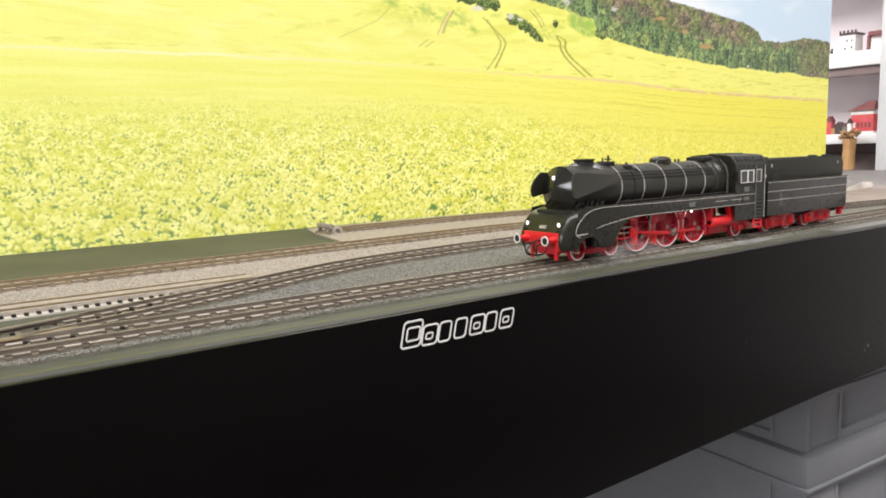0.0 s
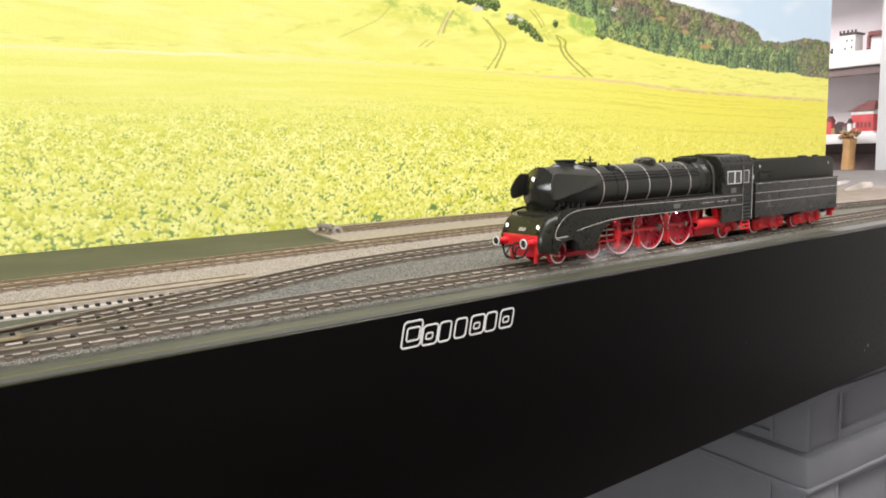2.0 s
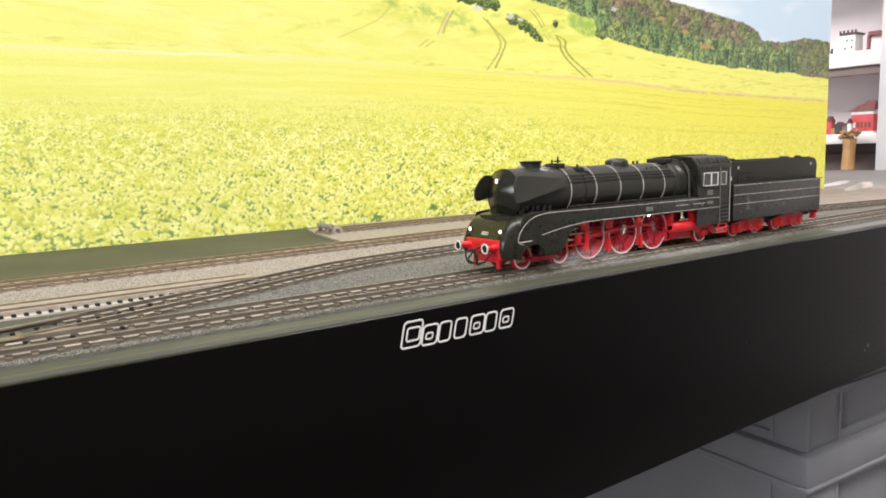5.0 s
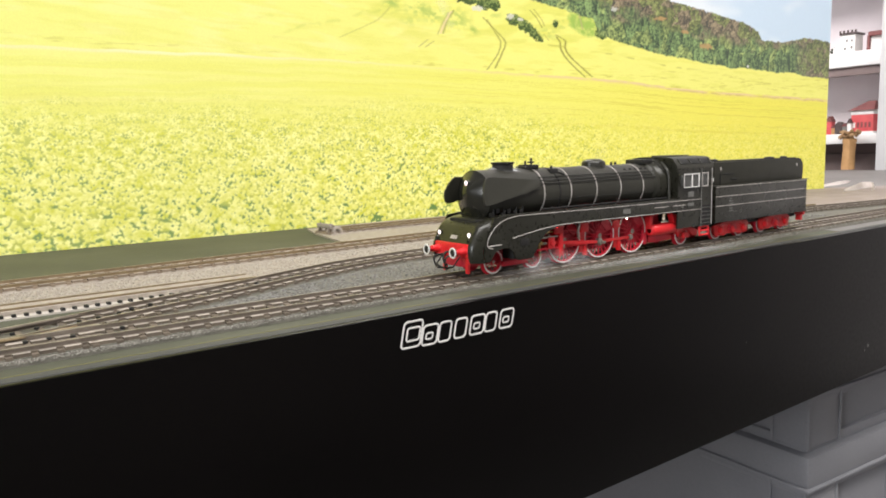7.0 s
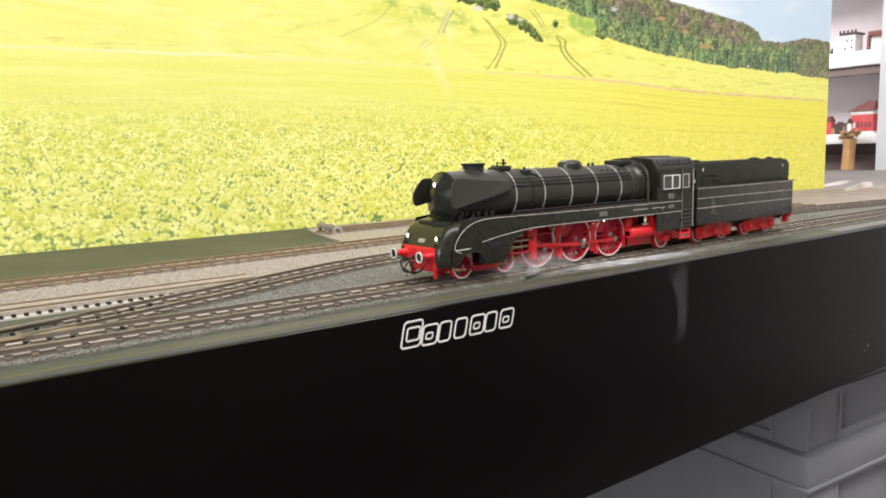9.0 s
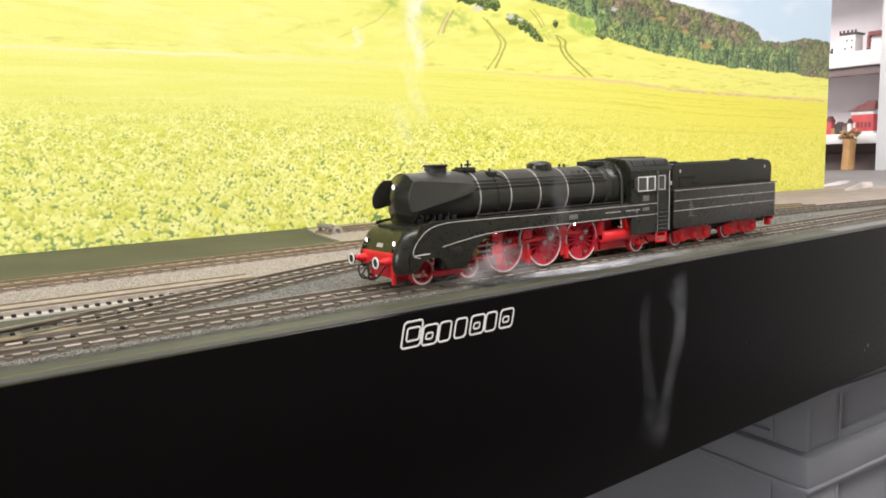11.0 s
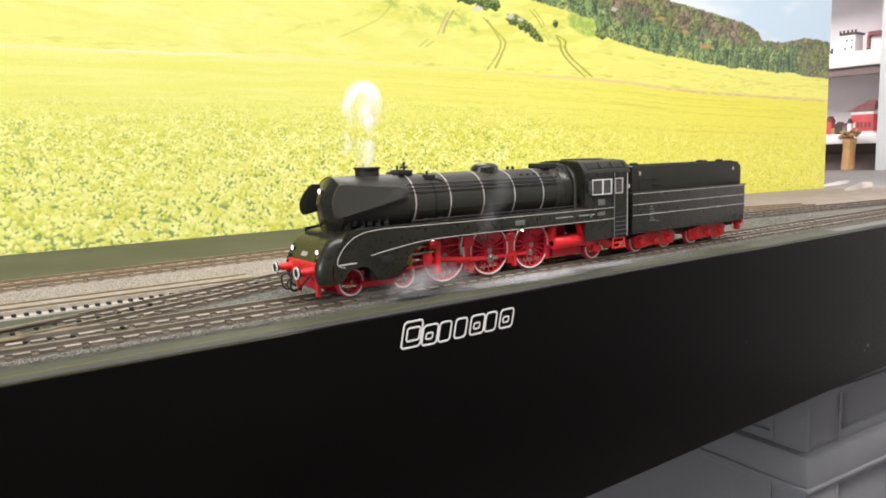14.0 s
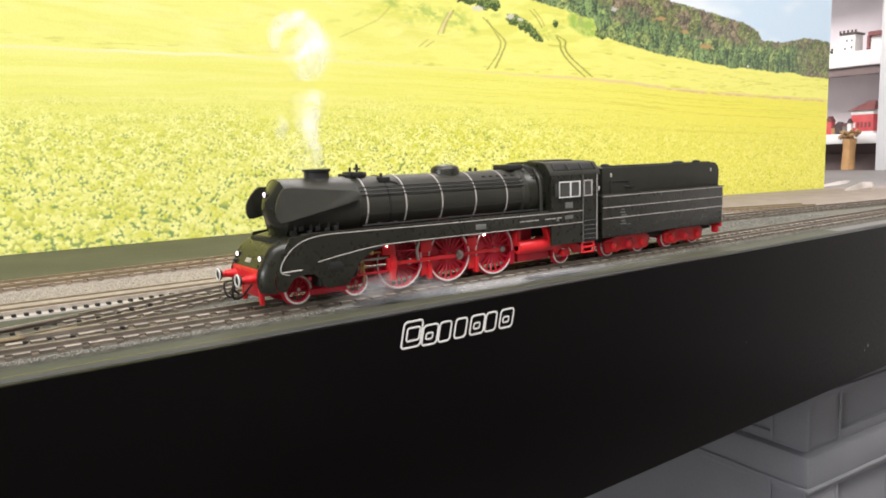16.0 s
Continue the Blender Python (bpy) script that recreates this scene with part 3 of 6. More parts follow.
def paint(x, z):
    """The printed picture: rape field, hill, woods and sky. x along the sheet, z up, in millimetres."""
    zp = np.interp(x, [-34, 18, 121, 223, 295, 385, 458, 561, 646, 917], [137, 137, 139, 140, 139.5, 137, 135, 132, 124, 114]) + 1.2 * (vnoise(x / 14, z * 0 + 3) - 0.5)
    zf = np.interp(x, [425, 440, 470, 522, 530, 571, 635, 673, 731, 842, 915], [230, 211, 206, 196, 180, 171, 161, 158, 152, 148, 142])
    zs = np.interp(x, [560, 621, 673, 722, 760, 779, 786, 829, 869, 914], [240, 225, 218, 211, 205, 197, 186, 186, 194, 190])
    zs = zs + 3.0 * (fbm(x / 6, z * 0 + 9) - 0.5) + 2.0 * (vnoise(x / 1.7, z / 2) - 0.5)
    zf = zf + 4.0 * (fbm(x / 16, z * 0 + 5) - 0.5) + 1.6 * (vnoise(x / 3, z / 2.5) - 0.5)
    # lower field in perspective
    t = np.maximum(zp - z, 0)
    far = np.log(t + 5) * 9
    c = np.zeros(x.shape + (3,)) + np.array((0.84, 0.83, 0.205))
    c = lay(c, (0.86, 0.785, 0.115), 0.8 * step01(330, 760, x))
    streak = fbm(x / 80, t * 0.35 + 50)
    c = lay(c, (0.81, 0.79, 0.13), 0.35 * step01(0.42, 0.72, streak))
    c = lay(c, (0.90, 0.87, 0.27), 0.7 * step01(0.55, 0.30, streak) * step01(420, 60, x))
    furrow = vnoise(x / 120 + 4, far * 3.4) * 0.72 + 0.28 * vnoise(x / 9, far * 5)
    c = lay(c, (0.70, 0.62, 0.10), 0.55 * step01(0.60, 0.78, furrow) * step01(2, 8, t) * step01(75, 40, t) * (0.3 + 0.7 * step01(200, 520, x)))
    dots = vnoise(x / 0.9, z / 0.8) * 0.6 + 0.4 * fbm(x / 6, far * 3)
    c = lay(c, (0.55, 0.54, 0.08), 0.5 * step01(0.60, 0.76, dots) * step01(22, 50, t))
    big = fbm(x / 30 + 7, far * 1.6)
    near = step01(26, 66, t + 36 * (big - 0.5)) * (1 - 0.30 * step01(300, 700, x))
    gap = lay(np.zeros_like(c) + np.array((0.52, 0.55, 0.09)), (0.13, 0.25, 0.07), step01(0.36, 0.60, sized(x, z, 3 + 0.05 * t, 1.5, 30)) * (0.35 + 0.65 * step01(50, 110, t)))
    bloom = blossoms(x, z, zp, gap)
    bloom = lay(bloom, (0.86, 0.785, 0.115), 0.45 * step01(300, 640, x))
    c = c * (1 - near[..., None]) + bloom * near[..., None]
    # farm track along the foot of the hill
    edge = np.exp(-((z - zp) / (1.5 + 0.9 * step01(380, 560, x))) ** 2)
    c = lay(c, (0.80, 0.60, 0.36), edge * 0.85 * step01(250, 560, x) * step01(0.10, 0.55, fbm(x / 14, z / 2)))
    c = lay(c, (0.92, 0.85, 0.52), edge * 0.75 * step01(420, 100, x))
    c = lay(c, (0.95, 0.90, 0.62), np.exp(-((z - zp - 1) / 1.2) ** 2) * step01(20, 40, x) * step01(150, 120, x) * 0.8)
    c = lay(c, (0.56, 0.40, 0.17), np.exp(-((z - zp + 1.6) / 0.8) ** 2) * 0.65 * step01(500, 700, x) * step01(0.3, 0.6, fbm(x / 8, z / 2)))
    # hill
    hill = step01(0.4, 1.6, z - zp)
    h = np.zeros_like(c) + np.array((0.87, 0.85, 0.23))
    s2 = fbm((x + 2.5 * z) / 38, z / 9 + 20)
    h = lay(h, (0.91, 0.86, 0.30), 0.8 * step01(0.50, 0.70, s2) * step01(500, 200, x))
    h = lay(h, (0.68, 0.69, 0.12), 0.5 * step01(0.48, 0.72, fbm((x - 1.6 * z) / 30 + 9, z / 8)) * step01(120, 260, x) * step01(150, 176, z))
    h = lay(h, (0.74, 0.73, 0.13), 0.35 * step01(0.50, 0.72, fbm((x + 3 * z) / 22 + 9, z / 3)))
    h = lay(h, (0.60, 0.55, 0.10), 0.6 * step01(0.62, 0.8, fbm(x / 16, z / 1.3 + 40)) * step01(150, 141, z))
    for x0, z0, a, b, k in ((310, 192, 13, 6, 0.8), (325, 188, 14, 7, 0.7), (352, 186, 14, 9, 0.75), (371, 177, 6, 4, 0.8), (281, 195, 9, 4, 0.9), (300, 180, 10, 4, 0.4), (398, 194, 8, 4, 0.5), (460, 178, 12, 5, 0.6), (480, 190, 13, 7, 0.45)):
        h = lay(h, (0.36, 0.50, 0.10), k * np.exp(-(((x - x0) / a) ** 2 + ((z - z0) / b) ** 2)) * step01(0.32, 0.62, fbm(x / 5 + x0, z / 3.5)))
    patch = np.hypot((x - 510) / 22, (z - 190 + 0.22 * (x - 510)) / 12.5) + 0.35 * (fbm(x / 6, z / 4) - 0.5)
    h = lay(h, (0.34, 0.52, 0.10), 0.95 * step01(1.15, 0.7, patch) * (0.55 + 0.45 * step01(0.3, 0.6, fbm(x / 4, z / 3))))
    h = lay(h, (0.55, 0.62, 0.16), 0.6 * step01(1.05, 0.8, patch) * step01(0.45, 0.7, fbm(x / 3, z / 8)))
    for x0, z0, k in ((190, 166, 0.9), (225, 176, 0.8), (262, 186, 1.0), (296, 192, 0.8), (150, 170, 0.6)):
        h = lay(h, (0.55, 0.60, 0.10), 0.5 * k * np.exp(-((z - z0 - 0.32 * (x - x0) - 5 * (vnoise(x / 12, z * 0 + x0) - 0.5)) / 1.6) ** 2) * np.exp(-((x - x0) / 22) ** 2) * step01(0.3, 0.6, fbm(x / 6, z / 3)))
    olive, straw = (0.26, 0.25, 0.05), (0.80, 0.62, 0.40)
    for pts, w, col, k in (([(383, 190), (402, 175), (410, 167), (406, 157), (397, 141)], 1.0, olive, 0.85),
                           ([(388, 188), (400, 173), (404, 167), (401, 156), (387, 139)], 0.9, olive, 0.8),
                           ([(472, 178), (485, 172), (484, 166), (491, 156), (521, 135)], 1.3, olive, 0.95),
                           ([(473, 176), (478, 170), (479, 163), (488, 152), (512, 134)], 1.2, olive, 0.95),
                           ([(349, 194), (341, 183), (336, 171)], 1.2, olive, 0.75), ([(343, 192), (334, 178), (330, 170)], 0.9, olive, 0.5),
                           ([(346, 193), (338, 181), (333, 171)], 1.6, straw, 0.7),
                           ([(326, 164), (315, 157)], 0.9, olive, 0.6), ([(319, 165), (308, 157)], 0.9, olive, 0.5),
                           ([(278, 191), (272, 185), (265, 179), (253, 173), (224, 160)], 1.3, (0.50, 0.50, 0.10), 0.6),
                           ([(440, 201), (449, 193), (455, 184)], 0.9, olive, 0.75), ([(445, 202), (454, 193), (458, 186)], 0.8, olive, 0.6),
                           ([(450, 180), (456, 172)], 0.8, olive, 0.5), ([(457, 178), (464, 171)], 0.8, olive, 0.5),
                           ([(503, 199), (508, 185)], 1.2, (0.50, 0.42, 0.20), 0.7)):
        h = lay(h, col, k * line_mask(x, z, pts, w))
    ridge = np.interp(x, [453, 476, 518, 561, 640, 700], [168, 166, 163, 159, 149, 146]) + 1.2 * (vnoise(x / 9, z * 0) - 0.5)
    h = lay(h, (0.52, 0.50, 0.09), 0.65 * np.exp(-((z - ridge) / 0.8) ** 2) * step01(0.35, 0.6, vnoise(x / 8, z * 0 + 8)) * step01(450, 465, x) * step01(700, 640, x))
    for x0, z0, a, b, k in ((366, 206, 14, 5, 0), (386, 206, 14, 8, 0), (397, 203, 8, 6, 0), (420, 190, 9, 5.5, -0.1), (432, 186, 9, 7, -0.4), (443, 180, 8, 6.5, -0.7), (451, 174, 5, 4, -0.6), (472, 189, 3.4, 3.6, 0), (532, 181, 8, 5, -0.2)):
        d = np.hypot((x - x0) / a, (z - z0 - k * (x - x0)) / b) + 0.8 * (fbm(x / 2.5, z / 2.5) - 0.5)
        m = step01(1.05, 0.85, d)
        h = lay(h, (0.06, 0.10, 0.03), m)
        h = lay(h, (0.26, 0.33, 0.10), m * step01(0.42, 0.72, vnoise(x / 1.8, z / 1.6) * 0.7 + 0.3 * (z - z0 + b) / (2 * b)))
    for x0, z0, a, b in ((377, 198, 8, 3), (416, 193, 6, 3.2), (541, 184, 6, 2.4), (428, 191, 4, 2)):
        h = lay(h, (0.72, 0.71, 0.60), 0.85 * step01(1.1, 0.6, np.hypot((x - x0) / a, (z - z0) / b) + 1.0 * (fbm(x / 1.6, z / 1.6) - 0.5)))
    c = c * (1 - hill[..., None]) + h * hill[..., None]
    c = lay(c, (0.82, 0.87, 0.38), 0.16 * step01(420, 60, x))
    # woods
    wood = step01(-0.8, 0.9, z - zf) * step01(428, 436, x)
    low = step01(40, 24, z - zf + 30 * (fbm(x / 22, z / 14) - 0.5)) * step01(890, 840, x + 12 * (fbm(x / 9, z / 7) - 0.5))
    one = np.ones_like(x)
    w = np.zeros_like(c) + np.array((0.07, 0.065, 0.045))
    w = treetops(w, x, z, 7.0, 7.0, (0.075, 0.060, 0.045), (0.40, 0.31, 0.19), 11, one)
    w = treetops(w, x, z, 8.5, 8.0, (0.08, 0.09, 0.035), (0.33, 0.37, 0.12), 21, step01(0.48, 0.56, fbm(x / 16 + 60, z / 13)))
    g = np.zeros_like(c) + np.array((0.035, 0.060, 0.028))
    g = treetops(g, x, z, 8.0, 15.0, (0.035, 0.065, 0.030), (0.27, 0.40, 0.14), 31, one)
    g = treetops(g, x, z, 10.0, 11.0, (0.05, 0.09, 0.03), (0.46, 0.56, 0.18), 41, step01(0.56, 0.62, fbm(x / 13 + 20, z / 15)))
    w = w * (1 - low[..., None]) + g * low[..., None]
    for x0, z0, a, b in ((690, 175, 13, 4.0), (618, 203, 11, 2.6), (655, 190, 8, 2.2)):
        w = lay(w, (0.52, 0.31, 0.12), step01(1.0, 0.6, np.hypot((x - x0) / a, (z - z0) / b) + 1.1 * (fbm(x / 3, z / 2.4) - 0.5)) * 0.85)
    w = lay(w, (0.70, 0.70, 0.66), step01(1.0, 0.6, np.hypot((x - 762) / 2.2, (z - 154) / 2.2)) + 0.7 * step01(1.0, 0.5, np.hypot((x - 550) / 6, (z - 209) / 3) + fbm(x / 1.6, z / 1.6) - 0.5))
    # pale haze mixed into the colour of the woods, stronger to the right
    w = lay(w, (0.42, 0.46, 0.44), 0.07 + 0.06 * step01(500, 900, x))
    c = c * (1 - wood[..., None]) + w * wood[..., None]
    # sky
    sky = step01(-0.7, 0.7, z - zs) * step01(545, 575, x)
    blue = np.zeros_like(c) + np.array((0.60, 0.73, 0.87))
    blue = lay(blue, (0.80, 0.86, 0.92), step01(0.35, 0.65, fbm(x / 90, z / 40 + 5)))
    return c * (1 - sky[..., None]) + blue * sky[..., None]


def backdrop():
    u = np.linspace(0, 1, 1360)
    xs = np.concatenate([np.linspace(-320, -62, 14), -60 + 977.0 * (0.62 * u + 0.38 * u * u)])
    zs = np.concatenate([np.linspace(-5.0, 110, 260), np.linspace(110.6, 250, 230), [275, 300]])
    X, Z = np.meshgrid(xs, zs)
    Y = wall_y(X)
    n, m = len(xs), len(zs)
    idx = np.arange(n * m).reshape(m, n)
    quads = np.stack([idx[:-1, :-1], idx[:-1, 1:], idx[1:, 1:], idx[1:, :-1]], -1).reshape(-1, 4)
    mat = bpy.data.materials.new("landscape_print")
    mat.use_nodes = True
    nt = mat.node_tree
    b = nt.nodes["Principled BSDF"]
    at = nt.nodes.new("ShaderNodeAttribute")
    at.attribute_name = "print"
    co, gr = nt.nodes.new("ShaderNodeTexCoord"), nt.nodes.new("ShaderNodeTexNoise")
    gr.inputs["Scale"].default_value = 900
    nt.links.new(co.outputs["Object"], gr.inputs["Vector"])
    mr, mul = nt.nodes.new("ShaderNodeMapRange"), nt.nodes.new("ShaderNodeVectorMath")
    mr.inputs["To Min"].default_value, mr.inputs["To Max"].default_value = 0.93, 1.07
    mul.operation = "MULTIPLY"
    nt.links.new(gr.outputs["Fac"], mr.inputs["Value"])
    nt.links.new(at.outputs["Color"], mul.inputs[0])
    nt.links.new(mr.outputs[0], mul.inputs[1])
    nt.links.new(mul.outputs[0], b.inputs["Base Color"])
    b.inputs["Roughness"].default_value = 0.55
    b.inputs["Specular IOR Level"].default_value = 0.25
    sheet = mesh_np("print", np.stack([X, Y, Z], -1).reshape(-1, 3), quads, mat)
    col = paint(X, Z).reshape(-1, 3)
    rgba = np.concatenate([np.clip(col, 0, 1), np.ones((n * m, 1))], 1).astype(np.float32)
    sheet.data.color_attributes.new("print", "FLOAT_COLOR", "POINT").data.foreach_set("color", rgba.ravel())
    top = tagged(new("backdrop"), "printed landscape sheet of a yellow rape field on a curved panel", "backdrop", kind="structure")
    sheet.parent = top
    bm = bmesh.new()
    px = [-320, 250, 300, 350, 400, 450, 918]
    front = [(x, float(wall_y(x)) + 0.6) for x in px]
    prism(bm, front + [(x, y + 5) for x, y in front[::-1]], -5.1, 300, 0, "xy")
    part("panel", bm, WALL, top, "white backing panel")


backdrop()

# ---- the locomotive: millimetres, front buffers at x = 0, rail head at z = 0 ----
loco = thing("steam_locomotive", "black streamlined model express steam locomotive with red wheels and tender", "locomotive")
AX = 36.0
WHEELSETS = []


def both(fn):
    for s in (-1, 1):
        fn(s)


# boiler, smokebox and cladding
bm = lathe(bmesh.new(), [(21.0, 12.35), (52, 12.35), (52.3, 12.05), (140, 12.05), (141, 12.9), (154, 13.4)], "x", (0, 0, AX), 64)
boiler = part("boiler", bm, BLACK_SATIN, loco, "matt black boiler barrel")
bm = lathe(bmesh.new(), [(15.8, 0), (15.9, 1.5), (16.2, 2.6), (16.8, 3.8), (20.9, 11.9), (21.3, 12.4)], "x", (0, 0, AX), 56)
for v in bm.verts:
    v.co.z += 2.0 * max(0.0, 21 - v.co.x) / 5.2
part("smokebox_door", bm, BLACK_GLOSS, loco, "conical black smokebox front", 30)
for x in (55.6, 74.2, 93.0, 111.8, 130.4):
    part("boiler_band", lathe(bmesh.new(), [(x - 0.32, 12.0), (x - 0.28, 12.28), (x + 0.28, 12.28), (x + 0.32, 12.0)], "x", (0, 0, AX), 64, ring=True), SILVER, boiler, "silver boiler band")
part("boiler_band", lathe(bmesh.new(), [(65.9, 12.0), (66.0, 12.3), (66.8, 12.3), (66.9, 12.0)], "x", (0, 0, AX), 64, ring=True), BLACK_DULL, boiler)
part("smokebox_saddle", prism(bmesh.new(), [(19, 20), (21.5, 27), (48, 29), (52, 20)], -6.5, 6.5, 0.8), BLACK_DULL, loco)
both(lambda s: [part("handrail", tube(bmesh.new(), [(x, s * 12.75 * math.cos(a), AX + 12.75 * math.sin(a)) for x in (53, 90, 120, 152)], 0.24, 6), BLACK_DULL, boiler) for a in (radians(38), radians(30), radians(22))])
both(lambda s: part("cladding_seam", tube(bmesh.new(), [(x, s * 12.2, AX - 3) for x in (53, 150)], 0.16, 5), BLACK_DULL, boiler))
rg = random.Random(2)
for s in (-1, 1):
    for k in range(7):
        a = radians(52)
        x = 120 + 4.4 * k
        part("washout_plug", lathe(bmesh.new(), [(-0.3, 1.0), (0.35, 0.9), (0.55, 0.3)], "z", (x, s * 12.0 * math.cos(a), AX + 12.0 * math.sin(a)), 10, 1.2, 0.6), BLACK_DULL, boiler)
    for x in (60, 68, 79, 86, 97, 104, 116, 124, 136, 146):
        part("pipe_joint", box((x - 0.9, s * 12.6 - 0.9, 27.4), (x + 0.9, s * 12.6 + 0.9, 28.2 + rg.uniform(0, 1.2)), 0.3), BLACK_DULL, boiler)
    part("feed_pipe", tube(bmesh.new(), [(52, s * 13.4, 28.6), (100, s * 13.4, 28.6), (150, s * 13.6, 28.6)], 0.5, 7), BLACK_DULL, boiler)

# chimney, domes, top fittings
part("chimney", lathe(bmesh.new(), [(45.6, 5.9), (47.4, 5.4), (47.8, 5.1), (50.5, 5.0), (50.8, 5.6), (51.6, 5.7), (51.65, 4.8), (48.5, 4.3), (48.4, 0)], "z", (39.3, 0, 0), 36), BLACK_DULL, loco, "short black chimney with flared rim", 30)
part("steam_dome", lathe(bmesh.new(), [(46.5, 6.9), (49.2, 6.9), (50.2, 6.5), (51.0, 5.3), (51.5, 3.2), (51.65, 0)], "z", (103.6, 0, 0), 36, 1, 0.85), BLACK, loco, "low rounded black steam dome", 40)
bm = box((50.5, -3.5, 47.2), (60.0, 3.2, 49.3), 0.4)
bx(bm, (53, -5, 47.8), (58, 4, 50.0), 0.4)
tube(bm, [(57.2, -1, 49), (57.2, -1, 53.2)], 0.55, 8)
tube(bm, [(55.2, 1.2, 49), (55.2, 1.2, 51.8)], 0.5, 8)
tube(bm, [(51, -2.5, 48.6), (60.5, -2.5, 49.4)], 0.45, 7)
tube(bm, [(57.2, -2.6, 51.0), (58.8, -1, 51.2), (57.2, 1.6, 51.0)], 0.4, 6)
part("feed_pump", bm, BLACK_DULL, loco, "small black pump fittings")
for s in (-1, 1):
    bm = box((64.0, s * 6.5 - 1.6, 45.2), (69, s * 6.5 + 1.6, 47.6), 0.4)
    tube(bm, [(65.5, s * 6.5, 47), (65.5, s * 6.5, 49.2)], 0.6, 8)
    tube(bm, [(67.5, s * 6.8, 46), (70.5, s * 8.2, 45.4), (72, s * 9.2, 44.5)], 0.45, 7)
    part("check_valve", bm, BLACK_DULL, loco)
for x in (118.5, 121.8):
    bm = tube(bmesh.new(), [(x, 0.5, 47.5), (x, 0.5, 49.6)], [0.9, 0.55], 10)
    part("safety_valve", bm, BLACK_DULL, loco)


# smoke deflectors
def deflector(s):
    outline = [(19.4, 45.3), (18.0, 44.2), (16.6, 42.2), (15.5, 40.2), (14.8, 38.4), (14.6, 36.6), (14.8, 34.8), (15.3, 33.3), (16.2, 32.5), (17.8, 32.5)] + spline([(20.1, 33.0), (28, 34.7), (36.3, 36.3), (47, 38.6), (50.4, 39.6), (51.4, 41.0), (50.6, 42.5), (48, 43.0), (34, 44.2), (22, 45.2)], 1.5)
    bm = bmesh.new()
    prism(bm, outline, 0, 0.9, 0.2)
    for v in bm.verts:
        f = (v.co.z - 33) / 12
        v.co.y = s * (15.2 - 2.6 * f * f - v.co.y) if v.co.x > 15 else s * (15.4 - 2.6 * f * f - v.co.y)
    part("smoke_deflector", bm, BLACK_SATIN, loco, "tapered black smoke deflector", 25)
    bm = bmesh.new()
    for x, z in ((23, 29.5), (26, 31), (29.5, 29), (33, 30.5), (37, 29.5), (41, 30)):
        tube(bm, [(x, s * 9.5, z - 3.0), (x + 1, s * 11.0, z), (x + 0.5, s * 10.5, z + 3)], 0.55, 6)
        bx(bm, (x - 1, s * 10.4 - 1, z - 2.6), (x + 1.2, s * 10.4 + 1, z - 0.6), 0.2)
    part("pipework", bm, BLACK_DULL, loco, "dark pipework below the smokebox")


both(deflector)


# front shroud: one curved profile carried across, rounded off at the corners
FRONT = spline([(7.6, 7.0), (6.6, 9.5), (6.4, 12.0), (6.8, 15.0), (8.4, 18.4), (10.4, 21.8), (12.8, 24.2), (16.5, 25.9), (21.5, 26.9), (27.5, 27.4)], 1.0)
bm = bmesh.new()
cols = []
for y in [-17.7, -17.5, -17.0, -16.3, -15.4, -14.2, -13.0, -12.4] + [1.24 * k for k in range(-9, 10)] + [12.4, 13.0, 14.2, 15.4, 16.3, 17.0, 17.5, 17.7]:
    e = max(0.0, (abs(y) - 12.2) / 5.5)
    col = []
    for x, z in FRONT:
        if abs(y) < 12.6:
            z = max(z, 15.7)
            x = max(x, 7.0) + 0.9 * max(0.0, 1 - (z - 15.7) / 8)
        col.append(bm.verts.new((x + 5.2 * e ** 2.6, y, z - 2.2 * e ** 3 * min(1, max(0, (z - 12) / 10)))))
    cols.append(col)
for A, B in zip(cols, cols[1:]):
    for p, q, r, t in zip(A, A[1:], B[1:], B):
        bm.faces.new((p, q, r, t))
bmesh.ops.remove_doubles(bm, verts=bm.verts[:], dist=0.001)
part("front_shroud", bm, BLACK, loco, "rounded glossy black front cowling", 60)
# dark slab in place of the shaded slot in the cowling's top
part("shroud_slot_shade", prism(bmesh.new(), [(14.0, -9.5), (16.5, -11), (26, -11.5), (26, 11.5), (16.5, 11), (14.0, 9.5)], 23.0, 26.2, 0.2, "xy"), BLACK_DULL, loco)


